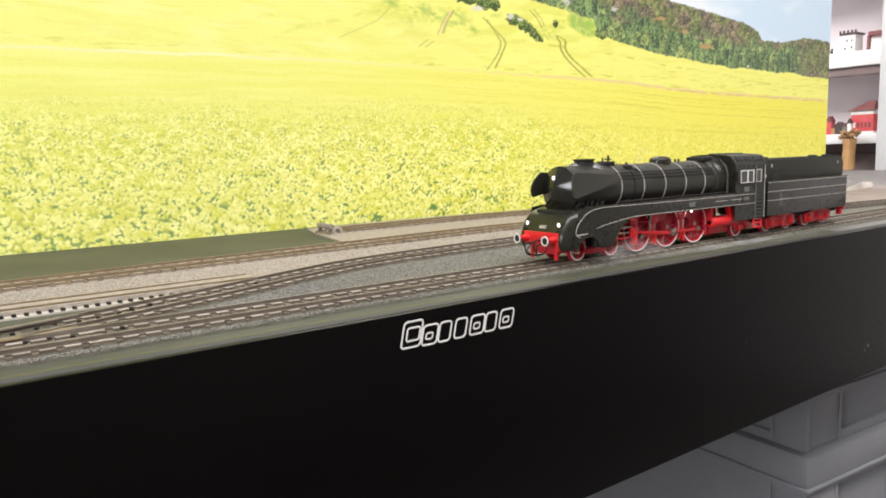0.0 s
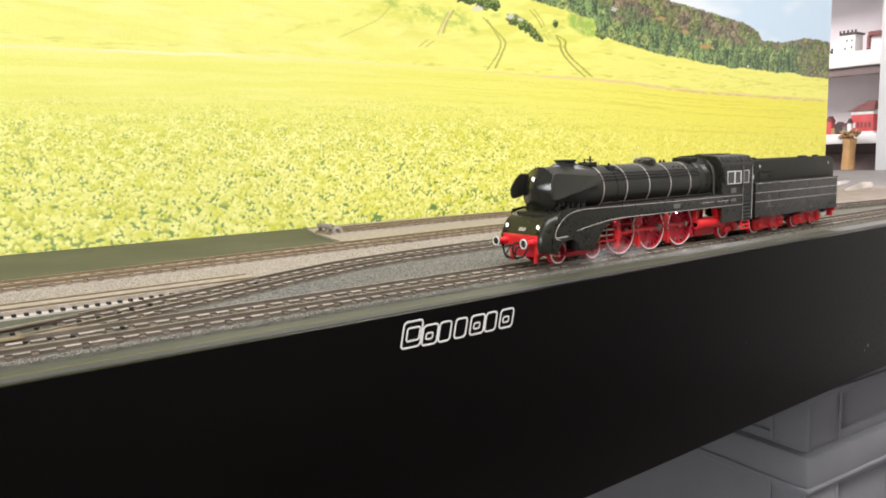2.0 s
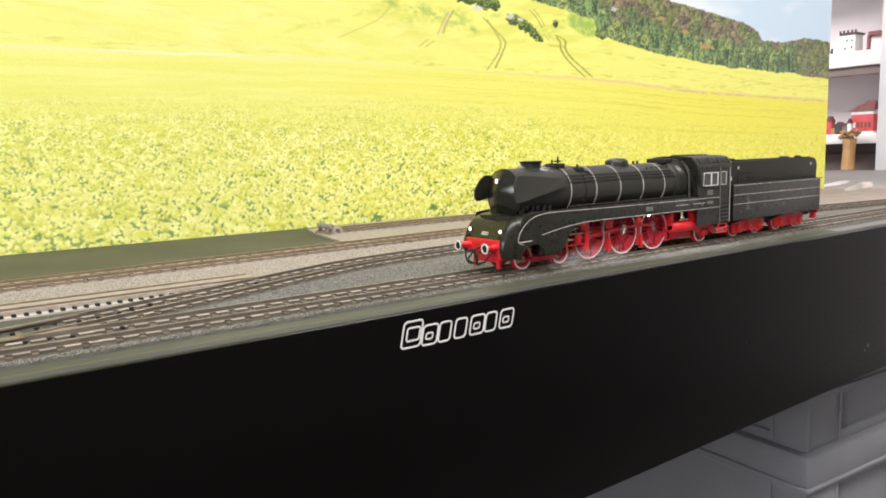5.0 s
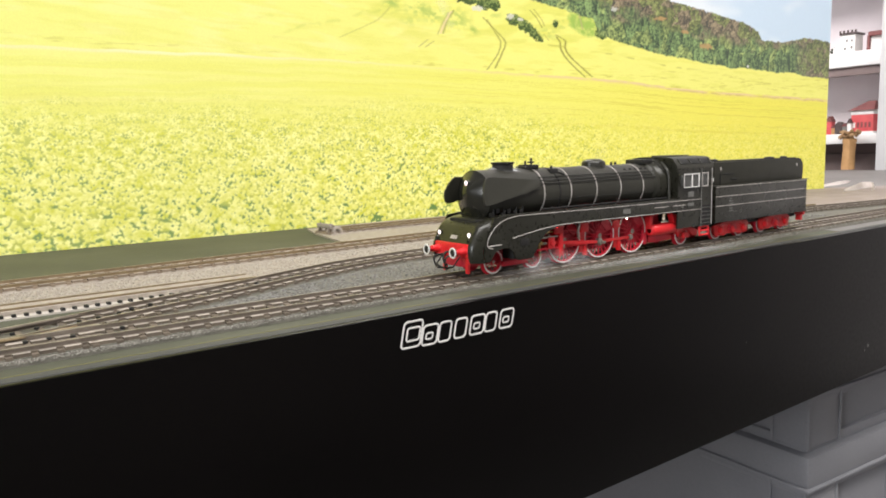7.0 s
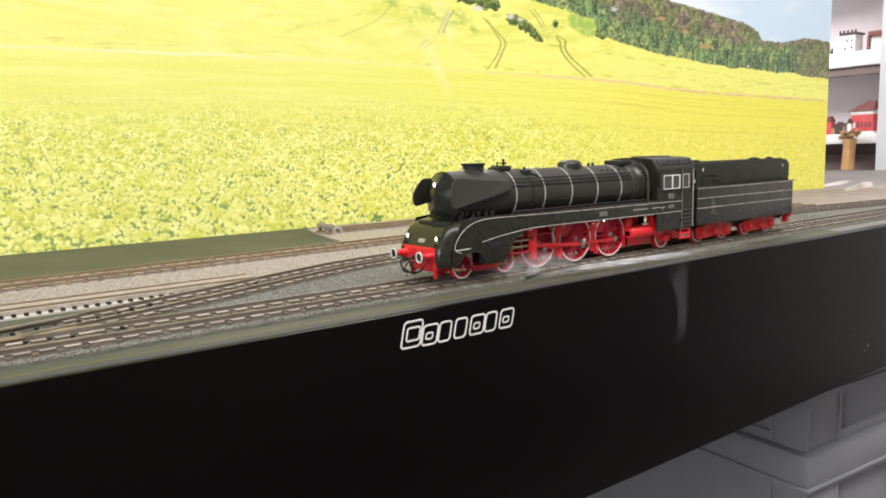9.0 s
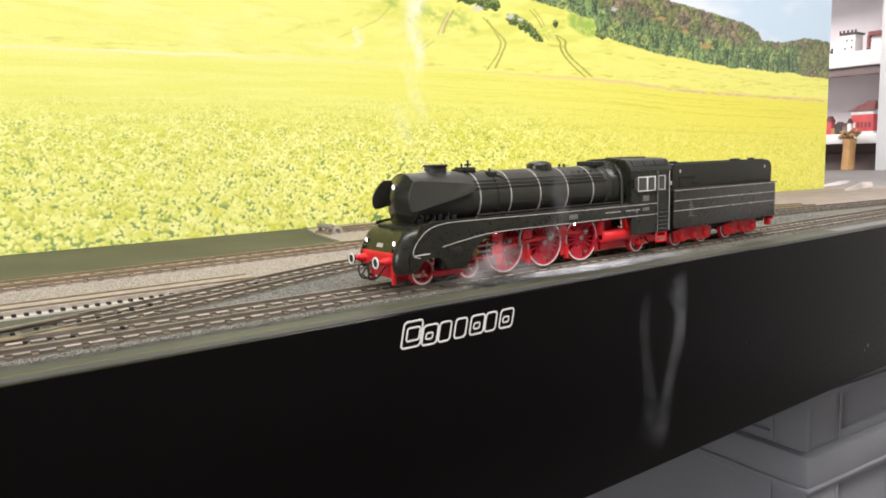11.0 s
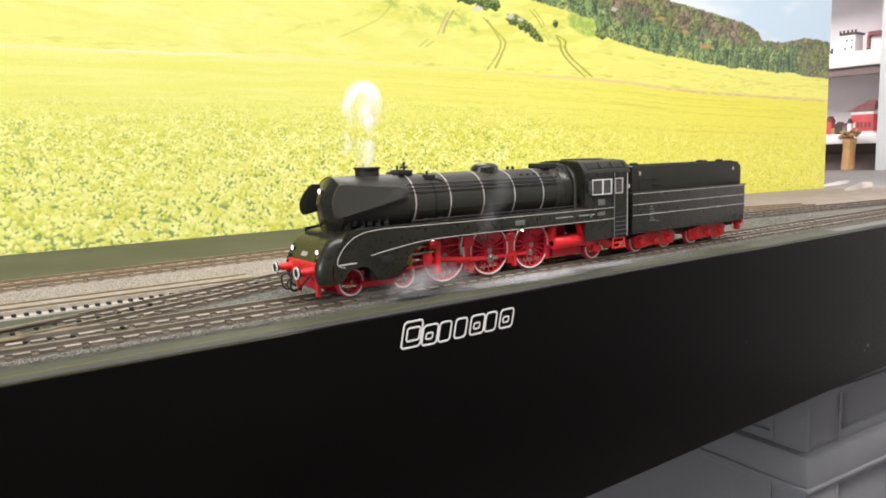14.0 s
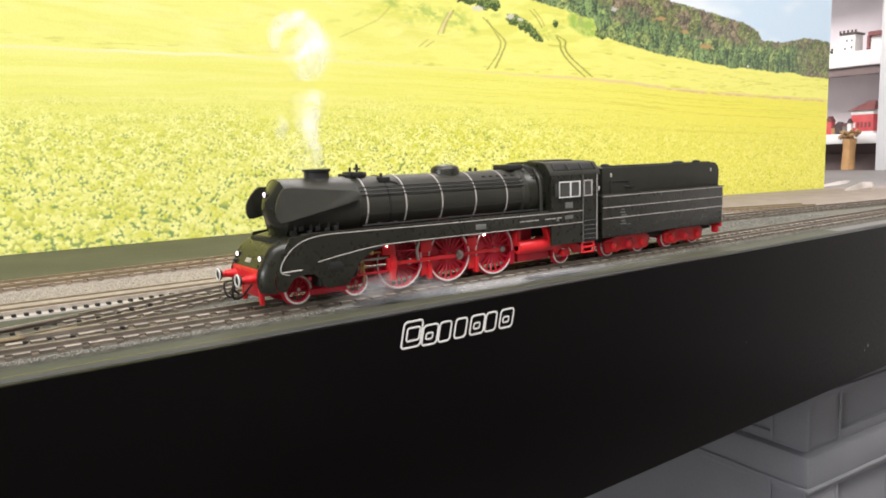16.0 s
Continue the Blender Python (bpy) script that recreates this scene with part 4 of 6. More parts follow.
# side valances with the cylinder covers
def valance(s):
    lower = spline([(153.5, 20.4), (100, 20.4), (64, 20.4), (57, 19.6), (51, 17.6), (47.2, 14.4), (44.6, 10.5), (42.5, 7.2)], 3)
    outline = [(18, 27.0), (26, 27.8), (34, 28.0), (153.5, 27.5)] + lower + [(41.0, 6.5), (33, 6.4), (31.2, 7.6), (30.2, 10.5), (27.6, 12.6), (24, 13.0), (19.5, 12.0), (17.2, 9.6), (16.0, 7.2), (13.2, 7.2), (12.2, 10), (12.6, 15), (14.4, 19.6), (16.8, 23)]
    part("valance", prism(bmesh.new(), outline, s * 16.9, s * 17.75, 0.15), BLACK, loco, "black side valance", 25)
    part("cylinder", prism(bmesh.new(), [(30.5, 7), (42.5, 7), (46, 13), (44, 18), (30.5, 18)], s * 9.0, s * 16.8, 0.4), BLACK_DULL, loco)
    part("running_board", box((24, s * 16.95 - 2.6 if s > 0 else s * 16.95 - 0.0, 27.0), (153.5, s * 16.95 if s > 0 else s * 16.95 + 2.6, 27.9), 0.2), BLACK_SATIN, loco)
    part("deck", box((48, min(s * 7, s * 16.8), 20.4), (153, max(s * 7, s * 16.8), 21.0)), BLACK_DULL, loco)
    y = s * 17.9
    part("lining", tube(bmesh.new(), [(x, y, z) for x, z in spline([(17.5, 13.2), (14.6, 14.0), (14.0, 16.0), (15.4, 19.1), (19.6, 23.4), (25.1, 25.9), (32.5, 27.0), (44, 27.1), (90, 26.8), (175, 26.6)], 1.5)], 0.19, 6, flat=0.7), SILVER, loco, "thin silver lining")
    part("lining", tube(bmesh.new(), [(x, y, z) for x, z in spline([(29.2, 16.9), (39.7, 18.6), (54.7, 20.4), (70, 20.9), (110, 20.9), (175, 20.9)], 2)], 0.19, 6, flat=0.7), SILVER, loco, "thin silver lining")
    part("lining", tube(bmesh.new(), [(14.4, y, 14.4), (22.5, y, 14.6)], 0.3, 6, flat=0.6), SILVER, loco)
    part("grille", box((34.0, min(s * 17.7, s * 17.95), 13.0), (39.4, max(s * 17.7, s * 17.95), 16.2), 0.1), BLACK_DULL, loco)
    part("number_plate", box((106.6, min(s * 17.7, s * 18.05), 22.6), (112.4, max(s * 17.7, s * 18.05), 25.0), 0.1), GREY_PLATE, loco, "small grey plate")
    bm = bmesh.new()
    for x0, x1 in ((133, 136), (136.6, 141.5), (142, 144.8), (149, 153), (153.6, 156.4), (157.2, 160.2)):
        bx(bm, (x0, min(y, y - s * 0.15), 23.9), (x1, max(y, y - s * 0.15), 24.35))
    part("lettering_bar", bm, SILVER, loco, "row of tiny pale lettering bars")


both(valance)

# buffer beam, buffers, hoses, lamps
part("buffer_beam", box((7.2, -13.0, 9.4), (9.4, 13.0, 15.6), 0.4), RED, loco, "red buffer beam")
for y in (-8, -3, 3, 8):
    part("rivet", lathe(bmesh.new(), [(6.9, 0.0), (6.95, 0.35), (7.3, 0.4)], "x", (0, y, 14.3), 8), RED_DARK, loco)


def buffer(x, d):
    for y in (-10.06, 10.06):
        b = part("buffer", lathe(bmesh.new(), [(x + d * 2.6, 2.2), (x + d * 2.2, 1.75), (x - d * 1.2, 1.5), (x - d * 1.6, 1.45), (x - d * 1.6, 1.15), (x - d * 3.2, 1.1)][::-1], "x", (0, y, 12.3), 20), RED, loco, "red buffer stock")
        part("buffer_head", lathe(bmesh.new(), [(x - d * 3.0, 1.1), (x - d * 4.0, 2.35), (x - d * 4.4, 2.35), (x - d * 4.7, 1.4), (x - d * 4.75, 0)], "x", (0, y, 12.3), 28), BLACK_DULL, b)
        bm = bmesh.new()
        lathe(bm, [(x - d * 4.45, 2.5), (x - d * 4.8, 2.45), (x - d * 4.85, 1.85), (x - d * 4.6, 1.75)], "x", (0, y, 12.3), 28, ring=True)
        part("buffer_ring", bm, WHITE, b, "white painted buffer rim")


buffer(4.75, 1)
bm = bmesh.new()
for y in (-4.4, 4.4):
    tube(bm, spline([(7, y, 10), (3, y, 10.2), (0.5, y * 1.02, 9.5), (0.4, y * 0.9, 6.4), (1.4, y * 0.7, 4.4), (3.5, y * 0.6, 4.2)], 0.8), 0.42, 7)
tube(bm, spline([(7, 0, 11.6), (3.4, 0, 11.4), (2.4, 0, 9.6), (2.8, 0, 6.8), (4.4, 0, 5.6)], 0.8), 0.5, 7)
tube(bm, [(3.0, -6.5, 5.4), (2.6, -2, 4.4), (2.6, 2, 4.4), (3.0, 6.5, 5.4)], 0.45, 7)
tube(bm, [(7.2, -6.5, 9.8), (3.0, -6.5, 5.4)], 0.4, 6)
tube(bm, [(7.2, 6.5, 9.8), (3.0, 6.5, 5.4)], 0.4, 6)
part("coupling", bm, BLACK_DULL, loco, "black coupling hook and brake hoses")
part("guard_iron", box((9.0, -9.6, 1.6), (10.6, -7.6, 9.0), 0.3), RED, loco, "red guard iron")
part("guard_iron", box((9.0, 7.6, 1.6), (10.6, 9.6, 9.0), 0.3), RED, loco, "red guard iron")
part("guard_bracket", box((7.6, -13, 6.6), (9.4, -10.2, 9.6), 0.3), RED, loco)
part("front_frame", box((9, -7.5, 4.4), (30, 7.5, 9.5), 0.6), RED_DARK, loco)
for y in (-11.2, 11.2):
    h = part("head_lamp", lathe(bmesh.new(), [(8.7, 1.05), (9.6, 1.15), (13, 1.1)], "x", (0, y, 19.6), 20), BLACK, loco)
    part("lamp_glass", lathe(bmesh.new(), [(8.3, 0), (8.42, 0.6), (8.72, 1.0)], "x", (0, y, 19.6), 18), LAMP, h, "glowing white headlamp glass")
    part("lamp_foot", lathe(bmesh.new(), [(7.6, 0.8), (8.2, 0.95), (11, 0.9)], "x", (0, y * 1.08, 16.9), 14), BLACK, loco)
h = part("top_lamp", lathe(bmesh.new(), [(16.6, 1.1), (17.6, 1.3), (20.5, 1.2)], "x", (0, 0, 42.6), 18), BLACK, loco)
part("lamp_glass", lathe(bmesh.new(), [(16.15, 0), (16.3, 0.7), (16.65, 1.1)], "x", (0, 0, 42.6), 16), LAMP_PINK, h, "glowing headlamp glass")
bm = bmesh.new()
for k in range(5):
    bx(bm, (4.6, -2.4 + k, 17.4), (4.9, -1.8 + k, 19.0))
for v in bm.verts:
    v.co.x = 8.3 + (v.co.z - 17.2) * 0.56 + (v.co.x - 4.9)
part("plate_bar", bm, SILVER, loco, "front plate shown as pale bars")


# wheels
def wheel_bm(bm, y, s, r, spokes, crank=0.0):
    """One spoked wheel at y, its outer face towards s, centred on the axle."""
    lathe(bm, [(y - s * 1.4, r + 0.55), (y - s * 0.9, r + 0.55), (y - s * 0.7, r - 0.12), (y + s * 0.9, r - 0.12), (y + s * 1.0, r - 0.6), (y + s * 0.8, r - 1.35), (y - s * 0.8, r - 1.4)], "y", (0, 0, 0), 56, ring=True)
    lathe(bm, [(y - s * 1.0, r * 0.17), (y + s * 1.0, r * 0.17), (y + s * 1.2, r * 0.10), (y + s * 1.2, 0)], "y", (0, 0, 0), 20)
    for k in range(spokes):
        a = math.tau * (k + 0.5) / spokes
        c, n = math.cos(a), math.sin(a)
        tube(bm, [(c * r * 0.1, y, n * r * 0.1), (c * (r - 1.1), y + s * 0.1, n * (r - 1.1))], [r * 0.055, r * 0.04], 6)
    if crank:
        prism(bm, [(crank + 1.7 * math.cos(a), 1.7 * math.sin(a)) for a in np.linspace(-1.6, 1.6, 9)] + [(-0.5, 2.1), (-0.5, -2.1)], y + s * 0.2, y + s * 1.1)
        prism(bm, [((r - 1.2) * math.cos(a), (r - 1.2) * math.sin(a)) for a in np.linspace(math.pi - 0.55, math.pi + 0.55, 9)] + [(-(r - 4.4) * 0.8, -3.2), (-(r - 4.4) * 0.8, 3.2)], y - s * 0.3, y + s * 0.7)
    return bm


def wheelset(x, r, spokes, crank=0.0, gauge=8.55):
    bm = bmesh.new()
    tube(bm, [(0, -gauge, 0), (0, gauge, 0)], 1.2, 12)
    wheel_bm(bm, -gauge, -1, r, spokes, crank)
    wheel_bm(bm, gauge, 1, r, spokes, crank)
    w = part("wheelset", bm, RED_DARK, loco, "red spoked wheels on one axle")
    for s in (-1, 1):
        y = s * (gauge + 1.02)
        part("tyre", lathe(bmesh.new(), [(y - s * 0.15, r + 0.02), (y + s * 0.06, r - 0.06), (y + s * 0.06, r - 0.72), (y - s * 0.15, r - 0.8)], "y", (0, 0, 0), 56, ring=True), WHITE, w, "white painted tyre rim")
        part("hub_cap", lathe(bmesh.new(), [(s * (gauge + 0.9), r * 0.12 + 0.2), (s * (gauge + 1.35), r * 0.09 + 0.15), (s * (gauge + 1.4), 0)], "y", (0, 0, 0), 14), STEEL, w)
    w.location = (x * MM, 0, r * MM)
    WHEELSETS.append((w, x, r))
    return w


for x in (24.3, 49.7):
    wheelset(x, 5.75, 10)
DRIVERS = (71.5, 97.7, 124.1)
for x in DRIVERS:
    wheelset(x, 11.5, 20, 3.8)
wheelset(168.2, 5.75, 10)
for x in (203.4, 228.4, 254.2, 278.5):
    wheelset(x, 5.75, 10)

# frame, hangers, brackets
part("main_frame", prism(bmesh.new(), [(28, 5), (62, 6), (62, 19), (150, 19), (150, 8), (176, 6), (176, 3.4), (150, 5), (62, 4), (28, 4)], -7.0, 7.0), RED_DARK, loco, "red main frame")
part("bogie_frame", prism(bmesh.new(), [(18, 4.4), (56, 4.4), (56, 6.6), (44, 7.6), (30, 7.6), (18, 6.6)], -7.2, 7.2, 0.3), RED_DARK, loco)
both(lambda s: part("bogie_side", prism(bmesh.new(), [(29, 3.0), (45, 3.0), (45, 5.6), (29, 5.6)], s * 9.6, s * 10.6, 0.2), RED_DARK, loco))


def running_gear(s):
    y = s * 12.0
    part("cylinder_cover", lathe(bmesh.new(), [(44, 3.6), (47.4, 3.6), (48.2, 2.6), (48.3, 0)], "x", (0, y, 11.6), 24), BLACK_DULL, loco)
    part("valve_chest_cover", lathe(bmesh.new(), [(44, 2.5), (47.6, 2.5), (48.2, 1.6), (48.3, 0)], "x", (0, y, 17.0), 20), BLACK_DULL, loco)
    part("slide_bar", box((48, y - 0.6, 14.0), (66.5, y + 0.6, 14.9), 0.15), STEEL, loco)
    part("slide_bar", box((48, y - 0.6, 8.4), (66.5, y + 0.6, 9.2), 0.15), RED_DARK, loco)
    bm = bx(bmesh.new(), (64.2, min(s * 7, s * 13.4), 4.6), (67.0, max(s * 7, s * 13.4), 20.2), 0.4)
    bx(bm, (60.5, min(s * 8, s * 13.6), 15.6), (67, max(s * 8, s * 13.6), 20.2), 0.5)
    part("gear_bracket", bm, RED, loco, "bright red gear bracket")
    bm = tube(bmesh.new(), [(48.0, y, 17.2), (61, y, 17.0)], 0.45, 7)
    tube(bm, [(52, y - s * 0.6, 17.4), (52.6, y - s * 0.6, 5.4)], 0.55, 7)
    tube(bm, [(50.4, y + s * 0.8, 9.6), (51.0, y + s * 0.8, 19.4)], 0.4, 7)
    part("valve_rod", bm, BRASS, loco, "brass coloured valve rods")
    bm = lathe(bmesh.new(), [(-0.9, 0), (-0.7, 1.0), (0.7, 1.0), (0.9, 0)], "y", (55.5, y + s * 0.8, 17.3), 12)
    lathe(bm, [(-0.6, 0), (-0.5, 0.9), (0.6, 0.9), (0.8, 0)], "y", (52.2, y + s * 0.6, 12.0), 12)
    part("oil_pot", bm, BRASS, loco, "brass oil pots")
    # expansion link and lifting arm
    part("expansion_link", tube(bmesh.new(), spline([(79.5, y + s * 0.3, 19.6), (78.4, y + s * 0.3, 16.0), (79.0, y + s * 0.3, 11.6)], 1.0), 0.75, 7), STEEL, loco, "steel expansion link")
    part("radius_rod", tube(bmesh.new(), [(61, y, 17.0), (79, y + s * 0.3, 16.2)], 0.42, 7), RED_DARK, loco)
    part("link_bracket", box((80.4, min(s * 7, s * 12.6), 14.8), (86.4, max(s * 7, s * 12.6), 20.3), 0.5), RED, loco)
    for x in (84.6, 110.9):
        bm = bx(bmesh.new(), (x - 2.2, min(s * 7, s * 9.6), 4.0), (x + 2.2, max(s * 7, s * 9.6), 20.2), 0.5)
        bx(bm, (x + 1.2, min(s * 8, s * 10.4), 2.2), (x + 3.2, max(s * 8, s * 10.4), 9.5), 0.4)
        bx(bm, (x - 3.2, min(s * 8, s * 10.2), 14.5), (x + 2.4, max(s * 8, s * 10.2), 18.6), 0.4)
        part("hanger", bm, RED, loco, "red frame hanger and brake gear")
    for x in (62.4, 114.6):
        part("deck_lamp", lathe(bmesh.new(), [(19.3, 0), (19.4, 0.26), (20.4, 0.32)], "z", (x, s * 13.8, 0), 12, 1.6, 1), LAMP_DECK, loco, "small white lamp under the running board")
    # brake shoes
    for x in (83.8, 110.0, 136.4):
        part("brake_shoe", tube(bmesh.new(), [(x, s * 8.6, 16), (x - 0.8, s * 8.6, 11.5), (x - 0.4, s * 8.6, 6)], 0.8, 7), RED_DARK, loco)
    # reservoir and rear truck
    part("air_reservoir", lathe(bmesh.new(), [(135.6, 1.5), (136.0, 2.8), (136.8, 3.3), (158.2, 3.3), (159.2, 2.8), (159.7, 1.5)], "x", (0, s * 12.0, 11.2), 24), RED, loco, "bright red cylindrical air reservoir")
    bm = bx(bmesh.new(), (135.5, min(s * 9, s * 13), 12), (138, max(s * 9, s * 13), 20.3), 0.4)
    prism(bm, [(153, 20.2), (156, 20.2), (163.5, 12.0), (163.5, 8.0), (158, 8.0), (156, 12)], s * 10.5, s * 14.2, 0.4)
    part("reservoir_bracket", bm, RED, loco, "red reservoir bracket")
    bm = bx(bmesh.new(), (133.5, min(s * 8.4, s * 10), 3.4), (136.5, max(s * 8.4, s * 10), 10), 0.4)
    part("sand_pipe", bm, RED_DARK, loco)
    part("ash_pan", box((139, min(s * 4, s * 9), 3.6), (160, max(s * 4, s * 9), 8.6), 0.5), RED_DARK, loco)
    bm = prism(bmesh.new(), [(158.5, 8.6), (162, 5.5), (164.5, 8.6), (172, 8.6), (174.5, 5.0), (180, 5.0), (180, 7.8), (175, 10.2), (160, 10.2)], s * 11.2, s * 12.6, 0.3)
    bx(bm, (165.6, min(s * 11, s * 13.4), 4.2), (170.8, max(s * 11, s * 13.4), 7.6), 0.5)
    part("rear_truck", bm, RED, loco, "red trailing truck frame")


both(running_gear)

# cab
CAB0, CAB1 = 153.4, 186.4


def cab_side(s):
    y0, y1 = s * 16.9, s * 17.7
    bm = bmesh.new()
    holes = [(159.2, 173.0, 34.0, 41.0), (176.4, 181.6, 34.2, 41.2)]
    xs = [CAB0, 159.2, 173.0, 176.4, 181.6, CAB1]
    lo, hi = min(y0, y1), max(y0, y1)
    for a, b in ((xs[0], xs[1]), (xs[2], xs[3]), (xs[4], xs[5])):
        bx(bm, (a, lo, 10.9), (b, hi, 44.6))
    for a, b, z0, z1 in holes:
        bx(bm, (a, lo, 10.9), (b, hi, z0))
        bx(bm, (a, lo, z1), (b, hi, 44.6))
    bmesh.ops.remove_doubles(bm, verts=bm.verts[:], dist=0.001)
    part("cab_side", bm, BLACK, loco, "black cab side", 20)
    for a, b, z0, z1 in holes:
        bm = bmesh.new()
        t = 0.55
        bx(bm, (a - t, lo - 0.15, z0 - t), (b + t, hi + 0.15, z0 + 0.1), 0.1)
        bx(bm, (a - t, lo - 0.15, z1 - 0.1), (b + t, hi + 0.15, z1 + t), 0.1)
        bx(bm, (a - t, lo - 0.15, z0), (a + 0.1, hi + 0.15, z1), 0.1)
        bx(bm, (b - 0.1, lo - 0.15, z0), (b + t, hi + 0.15, z1), 0.1)
        if b - a > 8:
            bx(bm, ((a + b) / 2 + 0.2, lo - 0.15, z0), ((a + b) / 2 + 1.0, hi + 0.15, z1), 0.1)
        w = part("window_frame", bm, WHITE if b - a > 8 else SILVER, loco, "pale metal window frame")
        part("pane", box((a, (lo + hi) / 2 - 0.15, z0), (b, (lo + hi) / 2 + 0.15, z1)), GLASS_DARK, w)
    part("window_sill", box((158.0, min(y1, y1 + s * 1.3), 33.2), (174.2, max(y1, y1 + s * 1.3), 33.7), 0.15), BLACK_DULL, loco)
    part("wind_deflector", box((155.6, min(y1, y1 + s * 1.6), 34.5), (156.1, max(y1, y1 + s * 1.6), 41.0), 0.1), GLASS_DARK, loco, "small glass wind deflector")
    for x in (174.9, 185.0):
        part("grab_rail", tube(bmesh.new(), [(x, y1 + s * 0.5, 10.6 if x < 180 else 11.5), (x, y1 + s * 0.5, 44.2)], 0.2, 6), GREY_PLATE if x < 180 else SILVER, loco, "thin metal grab rail")
    part("grab_rail", tube(bmesh.new(), [(187.6, y1 - s * 0.5, 36.0), (187.6, y1 - s * 0.5, 38.0)], 0.4, 6), WHITE, loco)
    bm = bmesh.new()
    for z in (12.4, 14.6, 16.8, 19.0, 21.4):
        bx(bm, (175.8, min(y1 + s * 0.2, y1 + s * 0.5), z), (184.4, max(y1 + s * 0.2, y1 + s * 0.5), z + 0.22))
    part("ladder", bm, GREY_PLATE, loco, "grey cab ladder rungs")
    # dark panel on the cab side for the shade behind the rungs
    part("ladder_shade", box((175.6, min(y1, y1 + s * 0.12), 11.2), (184.6, max(y1, y1 + s * 0.12), 23.0)), BLACK_DULL, loco)
    bm = bmesh.new()
    for a, b in (((175.6, 10.4), (184.0, 10.4)), ((184.0, 10.4), (184.0, 5.4)), ((184.0, 5.4), (175.6, 5.4)), ((175.6, 5.4), (175.6, 10.4)), ((175.6, 8.0), (184.0, 8.0))):
        tube(bm, [(a[0], s * 16.8, a[1]), (b[0], s * 16.8, b[1])], 0.55, 6)
    part("step", bm, RED, loco, "red cab step")
    part("plate", box((162.8, min(y1, y1 + s * 0.25), 28.4), (168.0, max(y1, y1 + s * 0.25), 31.4), 0.1), GREY_PLATE, loco, "grey plate on the cab side")
    bm = bmesh.new()
    for k in range(5):
        bx(bm, (162.6 + 1.15 * k, min(y1, y1 + s * 0.2), 23.2), (163.5 + 1.15 * k, max(y1, y1 + s * 0.2), 25.0))
    bx(bm, (156.8, min(y1, y1 + s * 0.2), 22.6), (158.4, max(y1, y1 + s * 0.2), 23.8))
    part("plate_bar", bm, GREY_PLATE, loco, "cab plate shown as pale bars")
    for x in (158, 165.5):
        part("step_hole", box((x, min(y1, y1 + s * 0.12), 17.4), (x + 2.4, max(y1, y1 + s * 0.12), 18.6)), BLACK_DULL, loco)


both(cab_side)


def arch(w, zlow, ztop):
    """Roof cross-section from eave to eave: a short upright, a steep glazed slope and a shallow crown."""
    h = ztop - zlow
    half = [(1.0, 0.0), (0.985, 0.20), (0.965, 0.30), (0.80, 0.82), (0.74, 0.89), (0.55, 0.955), (0.30, 0.99), (0.0, 1.0)]
    return [(w * u, zlow + h * v) for u, v in half] + [(-w * u, zlow + h * v) for u, v in half[-2::-1]]


bm = bmesh.new()
sec = arch(17.7, 44.4, 51.4)
inner = [(y * 0.95, z - 0.8) for y, z in sec]
prism(bm, sec + inner[::-1], CAB0 - 0.6, CAB1 + 1.4, 0, "yz")
roof = part("cab_roof", bm, BLACK_SATIN, loco, "curved black cab roof", 30)
bm = bmesh.new()
prism(bm, [(-17.2, 21), (17.2, 21)] + arch(17.2, 44.4, 50.8), CAB0 - 0.3, CAB0 + 0.9, 0, "yz")
part("cab_front", bm, BLACK, loco)
bm = bmesh.new()
prism(bm, [(-17.0, 21), (17.0, 21)] + arch(17.0, 44.4, 50.7), CAB1 - 1.2, CAB1 - 0.2, 0, "yz")
part("cab_back", bm, BLACK_DULL, loco)
part("cab_floor", box((CAB0, -16.8, 19.5), (CAB1, 16.8, 21)), BLACK_DULL, loco)
for s in (-1, 1):
    for x in (157.4, 166.9, 176.4):
        bm = bx(bmesh.new(), (-4.0, -0.25, -1.75), (4.0, 0.25, 1.75), 0.15)
        m4 = Matrix.Translation((x + 4.0, s * 15.75, 48.35)) @ Euler((s * radians(38.7), 0, 0)).to_matrix().to_4x4()
        bm.transform(m4)
        part("roof_panel", bm, BLACK_DULL, roof, "dark glazed roof light")
    for x in (156.6, 166.1, 175.6, 185.1):
        bm = bx(bmesh.new(), (-0.4, -0.45, -2.1), (0.4, 0.45, 2.1), 0.1)
        bm.transform(Matrix.Translation((x + 0.1, s * 15.75, 48.35)) @ Euler((s * radians(38.7), 0, 0)).to_matrix().to_4x4())
        part("roof_bar", bm, BLACK_SATIN, roof)
part("roof_hatch", box((160, -6, 50.9), (180, 6, 52.0), 0.4), BLACK_SATIN, roof)
# collar with vents ahead of the cab
part("firebox_collar", lathe(bmesh.new(), [(143.5, 12.8), (144.5, 13.6), (150, 14.0), (153.6, 14.6)], "x", (0, 0, AX), 56, 1.0, 1.0), BLACK, loco, "black firebox collar")
for s in (-1, 1):
    for k in range(6):
        a = radians(34 + 7 * k)
        part("vent", lathe(bmesh.new(), [(-0.5, 1.3), (0.4, 1.2), (0.8, 0.4)], "z", (148.4, s * 13.9 * math.cos(a), AX + 13.9 * math.sin(a)), 10, 1.6, 0.45), BLACK_SATIN, loco)
part("manifold", box((137, -6, 47.6), (146, 6, 50.4), 0.6), BLACK_DULL, loco)
part("manifold_pipe", tube(bmesh.new(), spline([(150.5, -8.5, 48.0), (149.5, -11.5, 45.5), (149.6, -14.2, 41), (149.6, -14.6, 28)], 2), 0.8, 8), BLACK_SATIN, loco)
